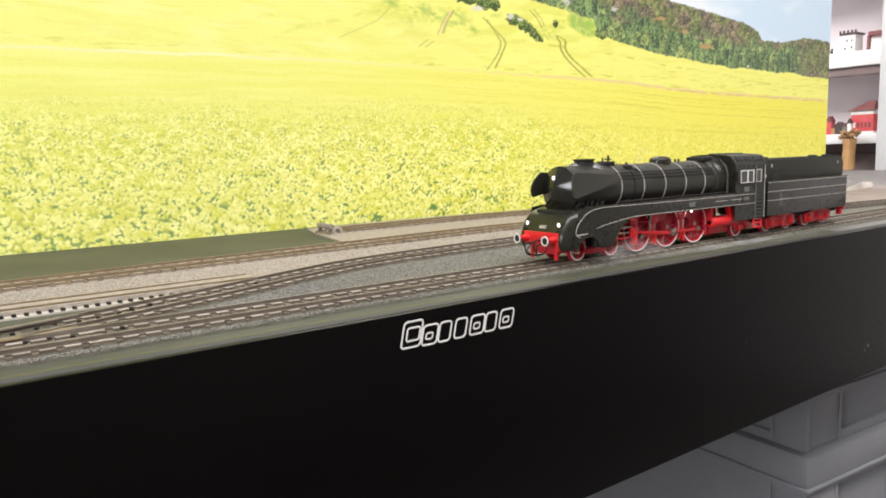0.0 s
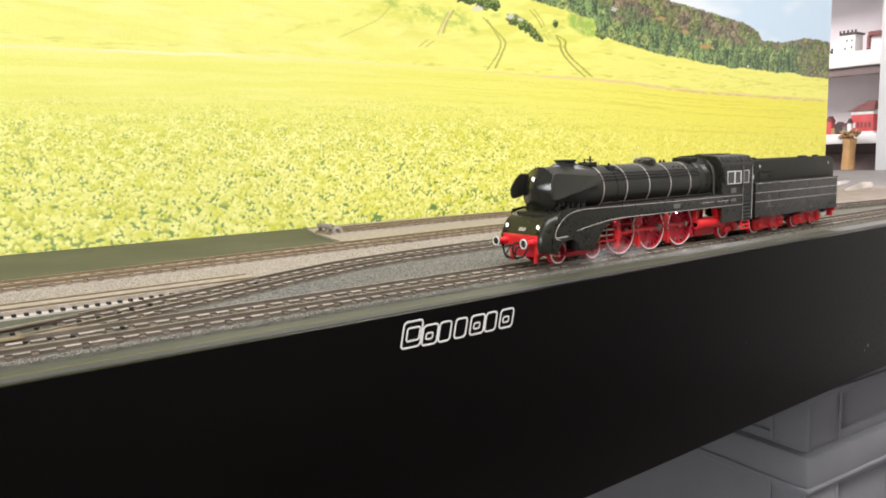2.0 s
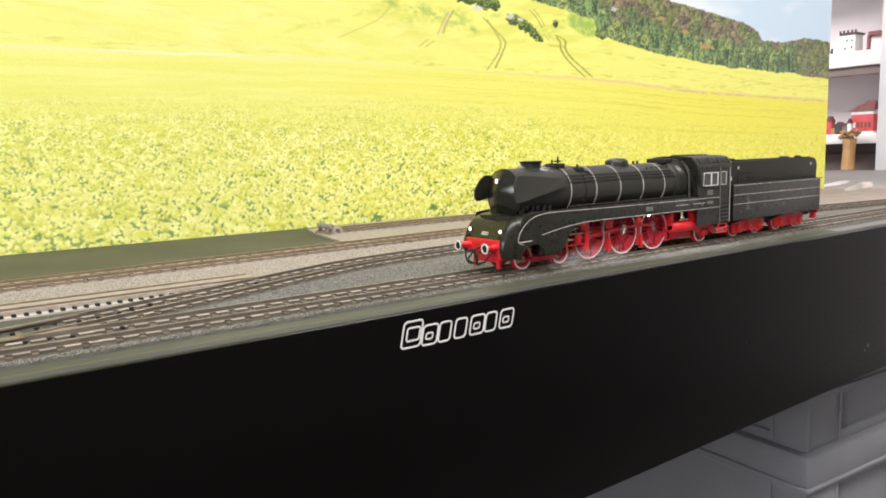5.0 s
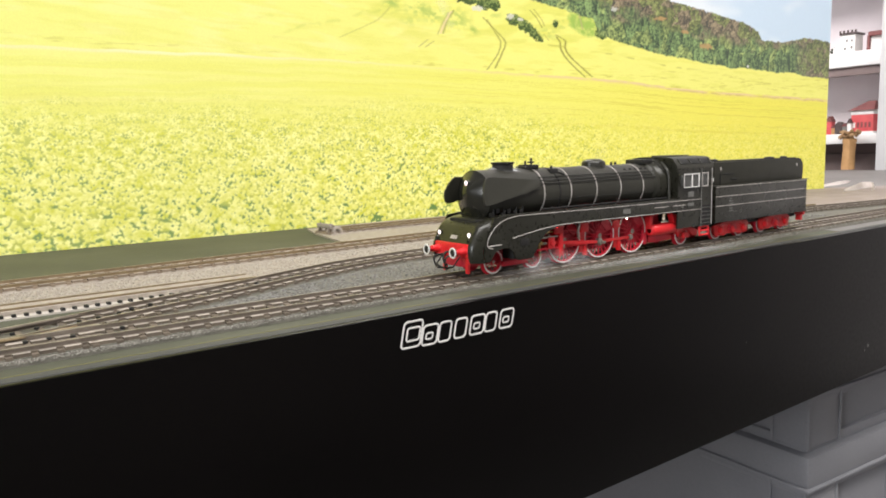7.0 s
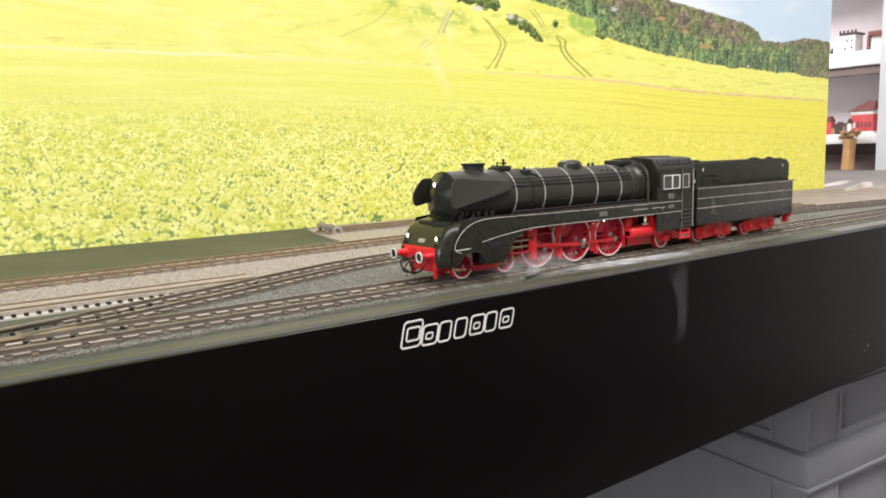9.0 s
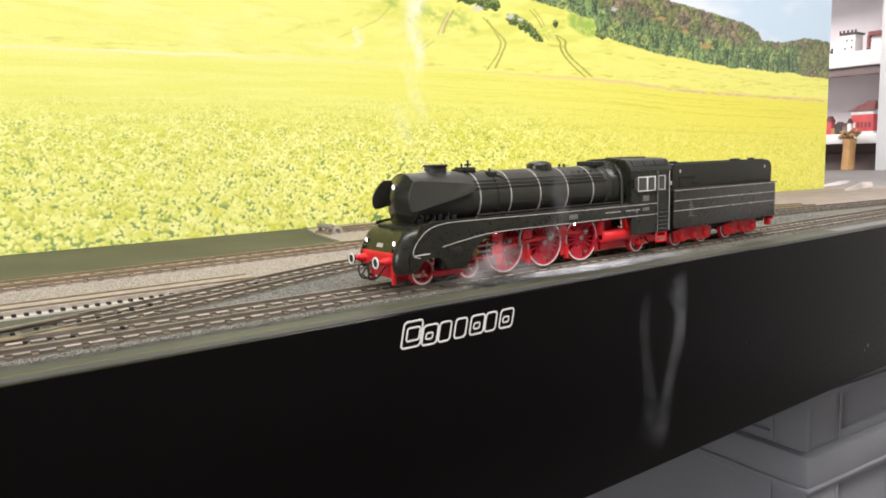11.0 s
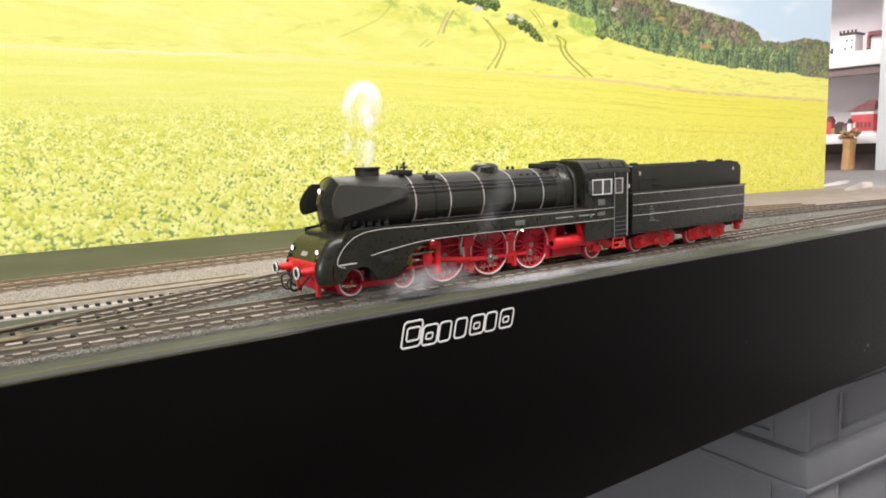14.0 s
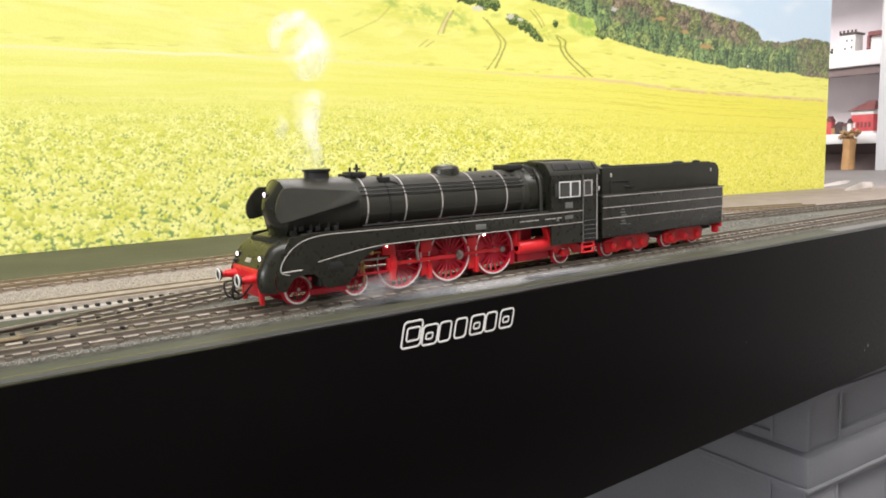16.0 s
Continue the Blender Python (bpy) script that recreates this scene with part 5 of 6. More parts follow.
part("manifold_pipe", tube(bmesh.new(), spline([(150.5, 8.5, 48.0), (149.5, 11.5, 45.5), (149.6, 14.2, 41), (149.6, 14.6, 28)], 2), 0.8, 8), BLACK_SATIN, loco)
part("gangway", box((185.8, -14.5, 11), (190.6, 14.5, 40), 1.0), BLACK_DULL, loco, "dark gangway between cab and tender")

# tender
bm = prism(bmesh.new(), [(189.8, -17.7), (295.0, -17.7), (297.2, -16.8), (298.3, -14.6), (298.3, 14.6), (297.2, 16.8), (295.0, 17.7), (189.8, 17.7)], 11.2, 32.8, 0.5, "xy")
tender = part("tender_body", bm, BLACK, loco, "black tender side body with rounded corners", 30)
prof = [(194.5, 32.6), (194.5, 46.6), (195.5, 47.3)] + spline([(291.0, 47.3), (295.4, 46.4), (297.6, 43.6), (298.0, 40.0)], 0.8) + [(298.0, 32.6)]
part("tender_bunker", prism(bmesh.new(), prof, -13.4, 13.4, 0.5), BLACK_SATIN, loco, "black upper tender bunker with rounded end", 30)
for x, r in ((205, 1.6), (268, 2.2), (286, 1.5)):
    part("tender_lid", lathe(bmesh.new(), [(47.0, r * 1.5), (48.2, r * 1.5), (48.7, r), (48.8, 0)], "z", (x, -6, 0), 16), BLACK_DULL, loco)
part("tender_deck_rail", tube(bmesh.new(), [(195, -12.8, 47.6), (289, -12.8, 47.6)], 0.3, 6), BLACK_DULL, loco)
for s in (-1, 1):
    y = s * 17.85
    for z in (32.6, 26.8, 21.2):
        part("lining", tube(bmesh.new(), [(190, y, z), (294.5, y, z), (297, y - s * 0.9, z), (298.4, y - s * 2.6, z)], 0.2, 6, flat=0.7), SILVER, loco, "thin silver lining")
    part("tender_ledge", box((190, min(s * 13.5, s * 17.6), 32.7), (298, max(s * 13.5, s * 17.6), 33.3), 0.2), BLACK_SATIN, loco)
    for x in (200.5, 289.0):
        part("small_plate", box((x, min(s * 13.3, s * 13.7), 42.0), (x + 1.2, max(s * 13.3, s * 13.7), 44.0), 0.1), SILVER, loco, "small white plate")
    bm = bmesh.new()
    for k in range(6):
        bx(bm, (203.6 + (k % 2) * 0.8, min(y, y - s * 0.1), 17.4 + 1.5 * k), (208.4 - (k % 3) * 0.9, max(y, y - s * 0.1), 18.0 + 1.5 * k))
    bx(bm, (209.0, min(y, y - s * 0.1), 17.0), (212.0, max(y, y - s * 0.1), 17.3))
    part("lettering_bar", bm, GREY_PLATE, loco, "block of small pale lettering bars")
    bm = tube(bmesh.new(), [(203, s * 13.6, 39.8), (215, s * 13.6, 39.6)], 0.35, 6)
    tube(bm, [(212, s * 13.6, 36.6), (218, s * 13.6, 36.5)], 0.5, 6)
    tube(bm, [(200.6, s * 13.6, 33.4), (200.6, s * 13.6, 40.0)], 0.3, 6)
    part("tool_rack", bm, BLACK_DULL, loco)
    part("handrail", tube(bmesh.new(), [(299.0, s * 15.4, 12), (299.0, s * 15.4, 31)], 0.35, 6), SILVER, loco)
    for x0, x1 in ((197.0, 234.6), (247.8, 284.4)):
        xm = (x0 + x1) / 2
        bm = prism(bmesh.new(), [(x0, 8.6), (x0 + 1.2, 3.2), (x0 + 3, 2.3), (x0 + 11, 2.2), (x0 + 13.5, 3.4), (x1 - 13.5, 3.4), (x1 - 11, 2.2), (x1 - 3, 2.3), (x1 - 1.2, 3.2), (x1, 8.6), (x1 - 3, 10.2), (xm + 5, 10.4), (xm - 5, 10.4), (x0 + 3, 9.6)], s * 10.6, s * 12.4, 0.3)
        bogie = part("tender_bogie", bm, RED, loco, "red tender bogie frame")
        for x in (xm - 12.4, xm, xm + 12.4):
            bm = lathe(bmesh.new(), [(s * 12.2, 2.2), (s * 13.6, 2.1), (s * 14.0, 1.4), (s * 14.05, 0)], "y", (x, 0, 5.75), 16)
            bx(bm, (x - 3.6, min(s * 12.0, s * 13.0), 7.4), (x + 3.6, max(s * 12.0, s * 13.0), 9.0), 0.3)
            part("axle_box", bm, RED, bogie, "red axle box")
        bm = bmesh.new()
        for k in range(4):
            bx(bm, (xm - 4.6 + k * 0.5, min(s * 12.2, s * 13.4), 5.0 + 0.9 * k), (xm + 4.6 - k * 0.5, max(s * 12.2, s * 13.4), 5.7 + 0.9 * k), 0.15)
        part("leaf_spring", bm, RED_DARK, bogie)
part("tender_frame", box((194, -10, 7.6), (296, 10, 11.4), 0.4), BLACK_DULL, loco)
part("rear_beam", box((297.6, -15, 8.6), (300, 15, 13), 0.4), RED, loco, "red rear buffer beam")
buffer(299.6, -1)
for y in (-12.5, 12.5):
    part("rear_step", box((295.5, y - 1.8, 5.0), (298, y + 1.8, 9.2), 0.3), RED, loco)


# rods: keyed later with the wheels
def rod(bm, x0, x1, y0, y1, h):
    prism(bm, [(x0 - 1.2, -h * 0.7), (x0 + 1.5, -h), (x1 - 1.5, -h), (x1 + 1.2, -h * 0.7), (x1 + 1.2, h * 0.7), (x1 - 1.5, h), (x0 + 1.5, h), (x0 - 1.2, h * 0.7)], y0, y1, 0.12)


COUPLING_RODS, MAIN_RODS, CROSSHEADS, CRANKS = [], [], [], []
for s in (-1, 1):
    bm = bmesh.new()
    rod(bm, DRIVERS[0] - 97.7, DRIVERS[2] - 97.7, s * 10.0, s * 10.8, 0.75)
    cr = part("coupling_rod", bm, RED, loco, "red coupling rod")
    for x in DRIVERS:
        part("crank_pin", lathe(bmesh.new(), [(s * 9.9, 1.5), (s * 11.2, 1.45), (s * 11.6, 0.9), (s * 11.65, 0)], "y", (x - 97.7, 0, 0), 18), STEEL, cr, "steel crank pin boss")
    COUPLING_RODS.append((cr, s))
    bm = bmesh.new()
    rod(bm, -36.0, 0, s * 11.3, s * 12.1, 0.8)
    mr = part("connecting_rod", bm, RED, loco, "red connecting rod")
    part("big_end", lathe(bmesh.new(), [(s * 11.2, 2.0), (s * 12.4, 2.0), (s * 12.6, 1.4), (s * 12.9, 1.0), (s * 12.9, 0)], "y", (0, 0, 0), 20), STEEL, mr, "steel big end")
    MAIN_RODS.append((mr, s))
    bm = bx(bmesh.new(), (-2.6, min(s * 10.9, s * 13.2), -2.6), (2.4, max(s * 10.9, s * 13.2), 2.8), 0.5)
    lathe(bm, [(s * 13.0, 1.3), (s * 13.6, 1.2), (s * 13.65, 0)], "y", (0, 0, 0), 14)
    ch = part("crosshead", bm, RED, loco, "red crosshead")
    part("piston_rod", tube(bmesh.new(), [(-16, s * 12, 0), (-2, s * 12, 0)], 0.6, 10), STEEL, ch, "steel piston rod")
    CROSSHEADS.append((ch, s))
    bm = tube(bmesh.new(), [(0, s * 13.1, 0), (-1.6, s * 13.1, 2.4)], 0.8, 8)
    rc = part("return_crank", bm, STEEL, loco, "steel return crank")
    CRANKS.append((rc, s))

# ---- crates under the table ----
def crate(label, at, rz, L, W, H, rim=30, groups="crates"):
    """A stacking box: recessed panels between corner posts, ledge and rim. Its near corner is the origin."""
    th = thing("storage_crate", label, "crate", groups, at=at, rz=rz)
    part("body", box((9, 9, 0), (L - 9, W - 9, H - 6), 2), CRATE, th)
    for x in (2, L - 50):
        for y in (2, W - 36):
            part("corner_post", box((x, y, 1), (x + 48, y + 34, H - rim), 2.5), CRATE, th)
    part("rim", box((-3, -3, H - rim), (L + 3, W + 3, H), 5), CRATE, th)
    part("ledge", box((1, 1, H - rim - 9), (L - 1, W - 1, H - rim - 3), 2), CRATE, th)
    for x in (2, 48):
        part("lip", box((x - 1, 0.5, 1), (x + 1.5, 3, H - rim), 0.6), CRATE, th)
    for y in (2.5, 34):
        part("lip", box((0.2, y - 1, 1), (2.4, y + 1.5, H - rim), 0.6), CRATE, th)
    part("rim_lip", box((-4.5, -4.5, H - rim - 1), (L + 4.5, W + 4.5, H - rim + 2), 1.2), CRATE, th)
    part("foot", box((5, 5, -4), (L - 5, W - 5, 6), 2), CRATE, th)
    for k in range(1, 4):
        x = L * k / 4
        part("rib", box((x - 4, 4, 2), (x + 4, 14, H - rim), 1.5), CRATE, th)
    return th


crate("grey plastic stacking crate under the table", (489, 20, -453), -4.7, 600, 400, 250)
crate("low grey plastic crate stacked on a larger one", (489, 20, -200), -4.7, 600, 400, 78, 28)
crate("grey plastic stacking crate on the floor", (489, 20, -707), -4.7, 600, 400, 250)
crate("grey plastic stacking crate on the floor", (489, 20, -945), -4.7, 600, 400, 234)

# ---- the room ----
def wall(name, lo, hi, m):
    tagged(finish(name, box(lo, hi), m), "plain wall of the room", "wall", kind="structure")


tagged(finish("floor", box((-2500, -2600, -1000), (2600, 2600, -950)), FLOOR), "grey floor of the room", "floor", kind="structure")
tagged(finish("ceiling", box((-2500, -2600, 1650), (2600, 2600, 1700)), WALL), "white ceiling", "ceiling", kind="structure")
wall("wall_north", (-2500, 2550, -950), (2600, 2600, 1650), WALL)
wall("wall_south", (-2500, -2600, -950), (2600, -2550, 1650), WALL_DIM)
wall("wall_west", (-2500, -2550, -950), (-2450, 2550, 1650), WALL_DIM)
wall("wall_east", (2300, -2550, -950), (2350, 2550, 1650), WALL)
tagged(finish("pillar", box((1640, 160, -950), (1698, 463, 1640), 3), PILLAR), "pale grey upright end panel of the shelf wall", "pillar", kind="structure")

# ---- shelf with model buildings ----
shelf = thing("shelf_unit", "white wall shelf holding small model buildings", "shelf")
part("back_panel", box((1835, 440, -940), (1850, 1300, 700)), SHELF_GREY, shelf, "lilac grey back panel")
for z0, z1 in ((232, 266), (54, 77), (430, 464)):
    part("shelf_board", box((1700, 440, z0), (1834, 1300, z1), 1.5), SHELF_WHITE, shelf, "white shelf board")
# brown strip put where the underside of the board lies in shade
part("shelf_under_shade", box((1708, 440, 212), (1722, 1300, 231.5), 1), SHELF_BROWN, shelf, "dark brown strip standing in for the shaded underside of the board")
part("base_cabinet", box((1760, 440, -940), (1834, 1300, 30), 2), SHELF_BROWN, shelf, "dark brown base cabinet")
part("base_recess", box((1780, 440, 30.5), (1833, 1300, 53.5)), SHELF_BROWN, shelf)


def white_tower():
    th = thing("model_tower", "white model tower house with dark battlements on the shelf", "model building", "model buildings", at=(1735, 567, 266))
    part("wall", box((-20, -16, 0), (20, 16, 42), 0.6), HOUSE_WHITE, th)
    part("lower_wing", box((-26, 16.2, 0), (8, 30, 14), 0.6), HOUSE_WHITE, th)
    part("roof", box((-23, -19, 42), (23, 19, 46.5), 0.5), ROOF_DARK, th, "dark flat roof")
    for y in (-17.4, -9, 0, 9, 17.4):
        part("merlon", box((-23, y - 1.6, 46), (-19, y + 1.6, 52), 0.3), ROOF_DARK, th)
    for y, z in ((-9, 28), (2, 28), (-9, 12), (6, 10)):
        part("window", box((-20.5, y - 2, z - 3), (-19.4, y + 2, z + 3)), GREY_PLATE, th)


def frame_house():
    th = thing("model_portal", "reddish brown model portal with a pale panel", "model building", "model buildings", at=(1735, 511, 266))
    part("post", box((-6, 14, 0), (6, 20, 36), 0.5), ROOF_BROWN, th)
    part("post", box((-6, -20, 0), (6, -14, 36), 0.5), ROOF_BROWN, th)
    part("beam", box((-8, -22, 34), (8, 17, 44), 0.5), ROOF_BROWN, th)
    part("panel", box((0, -14, 0), (4, 14, 34), 0.4), HOUSE_WHITE, th)


def red_house():
    th = thing("model_house", "red model house with pale upper band and brown hipped roof", "model building", "model buildings", at=(1740, 526, 77), rz=-6)
    part("wall", box((-22, -26, 0), (22, 26, 50), 0.6), HOUSE_RED, th)
    part("upper_band", box((-23, -27, 44), (23, 27, 54), 0.5), HOUSE_WHITE, th)
    bm = bmesh.new()
    A = [bm.verts.new(p) for p in ((-27, -30, 54), (27, -30, 54), (27, 32, 54), (-27, 32, 54))]
    B = [bm.verts.new(p) for p in ((0, -18, 76), (0, -2, 76))]
    bm.faces.new(A)
    bm.faces.new((A[0], A[1], B[0]))
    bm.faces.new((A[1], A[2], B[1], B[0]))
    bm.faces.new((A[2], A[3], B[1]))
    bm.faces.new((A[3], A[0], B[0], B[1]))
    part("roof", bm, ROOF_BROWN, th, "brown hipped roof", 10)
    for y in (-18, -9, 0, 9, 18):
        part("window", box((-22.6, y - 2.4, 14), (-21.4, y + 2.4, 26)), HOUSE_WHITE if y in (18,) else ROOF_BROWN, th)
    part("plinth", box((-24, -28, 0), (24, 28, 5), 0.5), HOUSE_WHITE, th)


white_tower()
frame_house()
red_house()


def clump(name, label, category, at, size, n, material, seed):
    """A small shrub of many leaf clumps."""
    r = random.Random(seed)
    bm = bmesh.new()
    for _ in range(n):
        p = Vector((r.gauss(0, 0.4) * size, r.gauss(0, 0.4) * size, abs(r.gauss(0.5, 0.35)) * size))
        m = Matrix.Translation(p) @ Euler((r.random() * 3, r.random() * 3, r.random() * 3)).to_matrix().to_4x4()
        bmesh.ops.create_icosphere(bm, subdivisions=1, radius=size * r.uniform(0.12, 0.26), matrix=m)
    ob = finish(name, bm, material)
    ob.matrix_basis = pose(at[0] * MM, at[1] * MM, at[2] * MM)
    tagged(ob, label, category)


clump("model_tree", "small dark model tree on the shelf", "model tree", (1730, 606, 266), 13, 40, SHRUB, 1)
for k, (y, w, h, m, lab) in enumerate(((602, 13, 44, HOUSE_RED, "small red model hut"), (579, 16, 30, ROOF_DARK, "small dark model shed"), (565, 10, 26, GREY_PLATE, "small grey model shed"), (554, 9, 36, HOUSE_WHITE, "small white model kiosk"), (591, 8, 22, CORK, "small ochre model hut"))):
    th = thing("model_hut", lab + " on the shelf", "model building", "model buildings", at=(1722, y, 77))
    part("wall", box((-10, -w / 2, 0), (10, w / 2, h * 0.7), 0.4), m, th)
    part("roof", prism(bmesh.new(), [(-w / 2 - 1.5, h * 0.7), (w / 2 + 1.5, h * 0.7), (0, h)], -11.5, 11.5, 0, "yz"), ROOF_BROWN if k % 2 == 0 else ROOF_DARK, th)
th = thing("cork_stand", "brown cork pillar with a darker ragged top", "stand", at=(1668, 532, -5))
bm = lathe(bmesh.new(), [(0, 15), (6, 13.5), (50, 12.5), (70, 14)], "z", (0, 0, 0), 14)
r_ = random.Random(8)
for v in bm.verts:
    v.co.x += r_.uniform(-1.5, 1.5)
    v.co.y += r_.uniform(-1.5, 1.5)
part("trunk", bm, CORK, th, "ochre brown trunk")
bm = bmesh.new()
for _ in range(46):
    q = r_.uniform(0.3, 1)
    bmesh.ops.create_icosphere(bm, subdivisions=1, radius=r_.uniform(3, 6), matrix=Matrix.Translation((r_.uniform(-14, 14) * q, r_.uniform(-22, 22) * q, 58 + 28 * q + r_.uniform(-5, 5))))
part("crown", bm, CORK_DARK, th, "dark brown ragged crown")


def paper_curl(pts, h, label, seed):
    """A strip of paper standing in a curl."""
    P = spline(pts, 8)
    n = len(P)
    bm = bmesh.new()
    lo, up = [], []
    for i, (x, y) in enumerate(P):
        f = math.sin(math.pi * (i + 0.5) / n) ** 0.6
        lo.append(bm.verts.new((x, y, -4.9)))
        up.append(bm.verts.new((x + 14 * f, y + 9 * f, -4.6 + h * f)))
    for i in range(n - 1):
        bm.faces.new((lo[i], lo[i + 1], up[i + 1], up[i]))
    bmesh.ops.solidify(bm, geom=bm.faces[:], thickness=0.35)
    tagged(finish("paper_strip", bm, PAPER), label, "paper")


paper_curl([(940, 242), (975, 243), (1010, 247), (1060, 258), (1110, 275)], 4, "curled white paper strip lying on the grey board", 1)
paper_curl([(856, 168), (890, 168), (930, 176), (945, 172), (925, 160), (890, 150)], 8, "larger curl of white paper on the grey board", 2)

# ---- smoke and steam ----
def smoke_material(name, strength, scale, low=0.36, high=0.68):
    """Thin white vapour: opacity follows the density of each piece and is torn by noise."""
    m = bpy.data.materials.new(name)
    m.use_nodes = True
    nt = m.node_tree
    N, L = nt.nodes, nt.links.new
    N.remove(N["Principled BSDF"])
    co = N.new("ShaderNodeTexCoord")
    fall = N.new("ShaderNodeAttribute")
    fall.attribute_name = "thickness"
    info = N.new("ShaderNodeObjectInfo")
    off = N.new("ShaderNodeVectorMath")
    off.operation = "MULTIPLY_ADD"
    off.inputs[1].default_value = (7, 3, 9)
    L(info.outputs["Random"], off.inputs[0])
    L(co.outputs["Object"], off.inputs[2])
    no = N.new("ShaderNodeTexNoise")
    no.inputs["Scale"].default_value, no.inputs["Detail"].default_value, no.inputs["Distortion"].default_value = scale, 4, 1.2
    L(off.outputs[0], no.inputs["Vector"])
    tear = N.new("ShaderNodeMapRange")
    tear.inputs["From Min"].default_value, tear.inputs["From Max"].default_value = low, high
    L(no.outputs["Fac"], tear.inputs["Value"])
    mul, mu2 = N.new("ShaderNodeMath"), N.new("ShaderNodeMath")
    mul.operation = mu2.operation = "MULTIPLY"
    L(fall.outputs["Fac"], mul.inputs[0])
    L(tear.outputs[0], mul.inputs[1])
    L(mul.outputs[0], mu2.inputs[0])
    mu2.inputs[1].default_value = strength
    tr, df, tl, mx, ms = (N.new("ShaderNode" + k) for k in ("BsdfTransparent", "BsdfDiffuse", "BsdfTranslucent", "MixShader", "AddShader"))
    df.inputs[0].default_value = tl.inputs[0].default_value = (0.63, 0.635, 0.665, 1)
    L(df.outputs[0], ms.inputs[0])
    L(tl.outputs[0], ms.inputs[1])
    L(mu2.outputs[0], mx.inputs[0])
    L(tr.outputs[0], mx.inputs[1])
    L(ms.outputs[0], mx.inputs[2])
    L(mx.outputs[0], N["Material Output"].inputs["Surface"])
    return m


SMOKE = smoke_material("smoke", 0.74, 95, 0.32, 0.66)
SMOKE_THIN = smoke_material("smoke_thin", 0.38, 90, 0.34, 0.68)
SMOKE_FAINT = smoke_material("smoke_faint", 0.15, 80, 0.34, 0.70)
STEAM = smoke_material("steam", 0.22, 45)
STEAM_BURST = smoke_material("steam_burst", 0.32, 60, 0.28, 0.70)
STEAM_LOW = smoke_material("steam_low", 0.26, 35, 0.20, 0.64)
STEAM_BAND = smoke_material("steam_band", 0.50, 40, 0.22, 0.62)
WISP = smoke_material("steam_wisp", 0.068, 60, 0.26, 0.66)
WISP_FAINT = smoke_material("steam_wisp_faint", 0.05, 60, 0.26, 0.66)


def vapour(name, path, widths, depth, material, label, seed, lying=False):
    """A pillow of vapour along a curved line in its own plane, with its widths from end to end; lying: spread over the ground."""
    r = random.Random(seed)
    ph = [r.uniform(0, 6.28) for _ in range(4)]
    P = spline(path, sum(math.dist(p, q) for p, q in zip(path, path[1:])) / 22)
    n, m = len(P), 10
    W = np.interp(np.linspace(0, 1, n), np.linspace(0, 1, len(widths)), widths)
    verts, faces, dens = [], [], []
    for side in (-1, 1):
        o = len(verts)
        for i, p in enumerate(P):
            a, b = P[max(i - 1, 0)], P[min(i + 1, n - 1)]
            d = Vector((b[0] - a[0], b[1] - a[1])).normalized()
            v = 2 * i / (n - 1) - 1
            for j in range(m + 1):
                u = 2 * j / m - 1
                bulge = max(0.0, 1 - u * u) * max(0.0, 1 - v ** 4)
                w = W[i] / 2 * (1 + 0.16 * math.sin(5 * v + ph[0] + side))
                y = side * depth / 2 * bulge + depth * 0.15 * math.sin(3 * u + ph[1]) * math.sin(4 * v + ph[2]) * (0.2 + bulge)
                X, Z = p[0] - d.y * u * w, p[1] + d.x * u * w
                verts.append((X, Z, y) if lying else (X, y, Z))
                dens.append(max(0.0, 1 - u * u) ** 2.0 * max(0.0, 1 - v * v) ** 0.8)
        for i in range(n - 1):
            for j in range(m):
                q = o + i * (m + 1) + j
                faces.append((q, q + 1, q + m + 2, q + m + 1))
    ob = mesh_np(name, np.array(verts), np.array(faces), material)
    rgba = np.repeat(np.array(dens, np.float32)[:, None], 4, 1)
    ob.data.color_attributes.new("thickness", "FLOAT_COLOR", "POINT").data.foreach_set("color", rgba.ravel())
    ob.data.shade_smooth()
    return tagged(ob, label, "smoke", kind="stuff")


# ---- movement ----
TRAVEL = [156.2, 152.82, 149.12, 145.78, 141.99, 138.19, 134.41, 130.84, 126.36, 122.1, 117.77, 113.35, 108.85, 104.27, 99.12, 94.86, 89.94, 85.66, 80.92, 75.63, 70.22, 64.69, 59.04, 53.28, 47.3, 41.67, 35.48, 29.77, 23.56, 18.03, 11.75, 6.42, 0.12]


def at(t):
    """How far the locomotive still has to go, in millimetres."""
    return float(np.interp(t, np.arange(0, 16.01, 0.5), TRAVEL))


CHIMNEY = 39.3


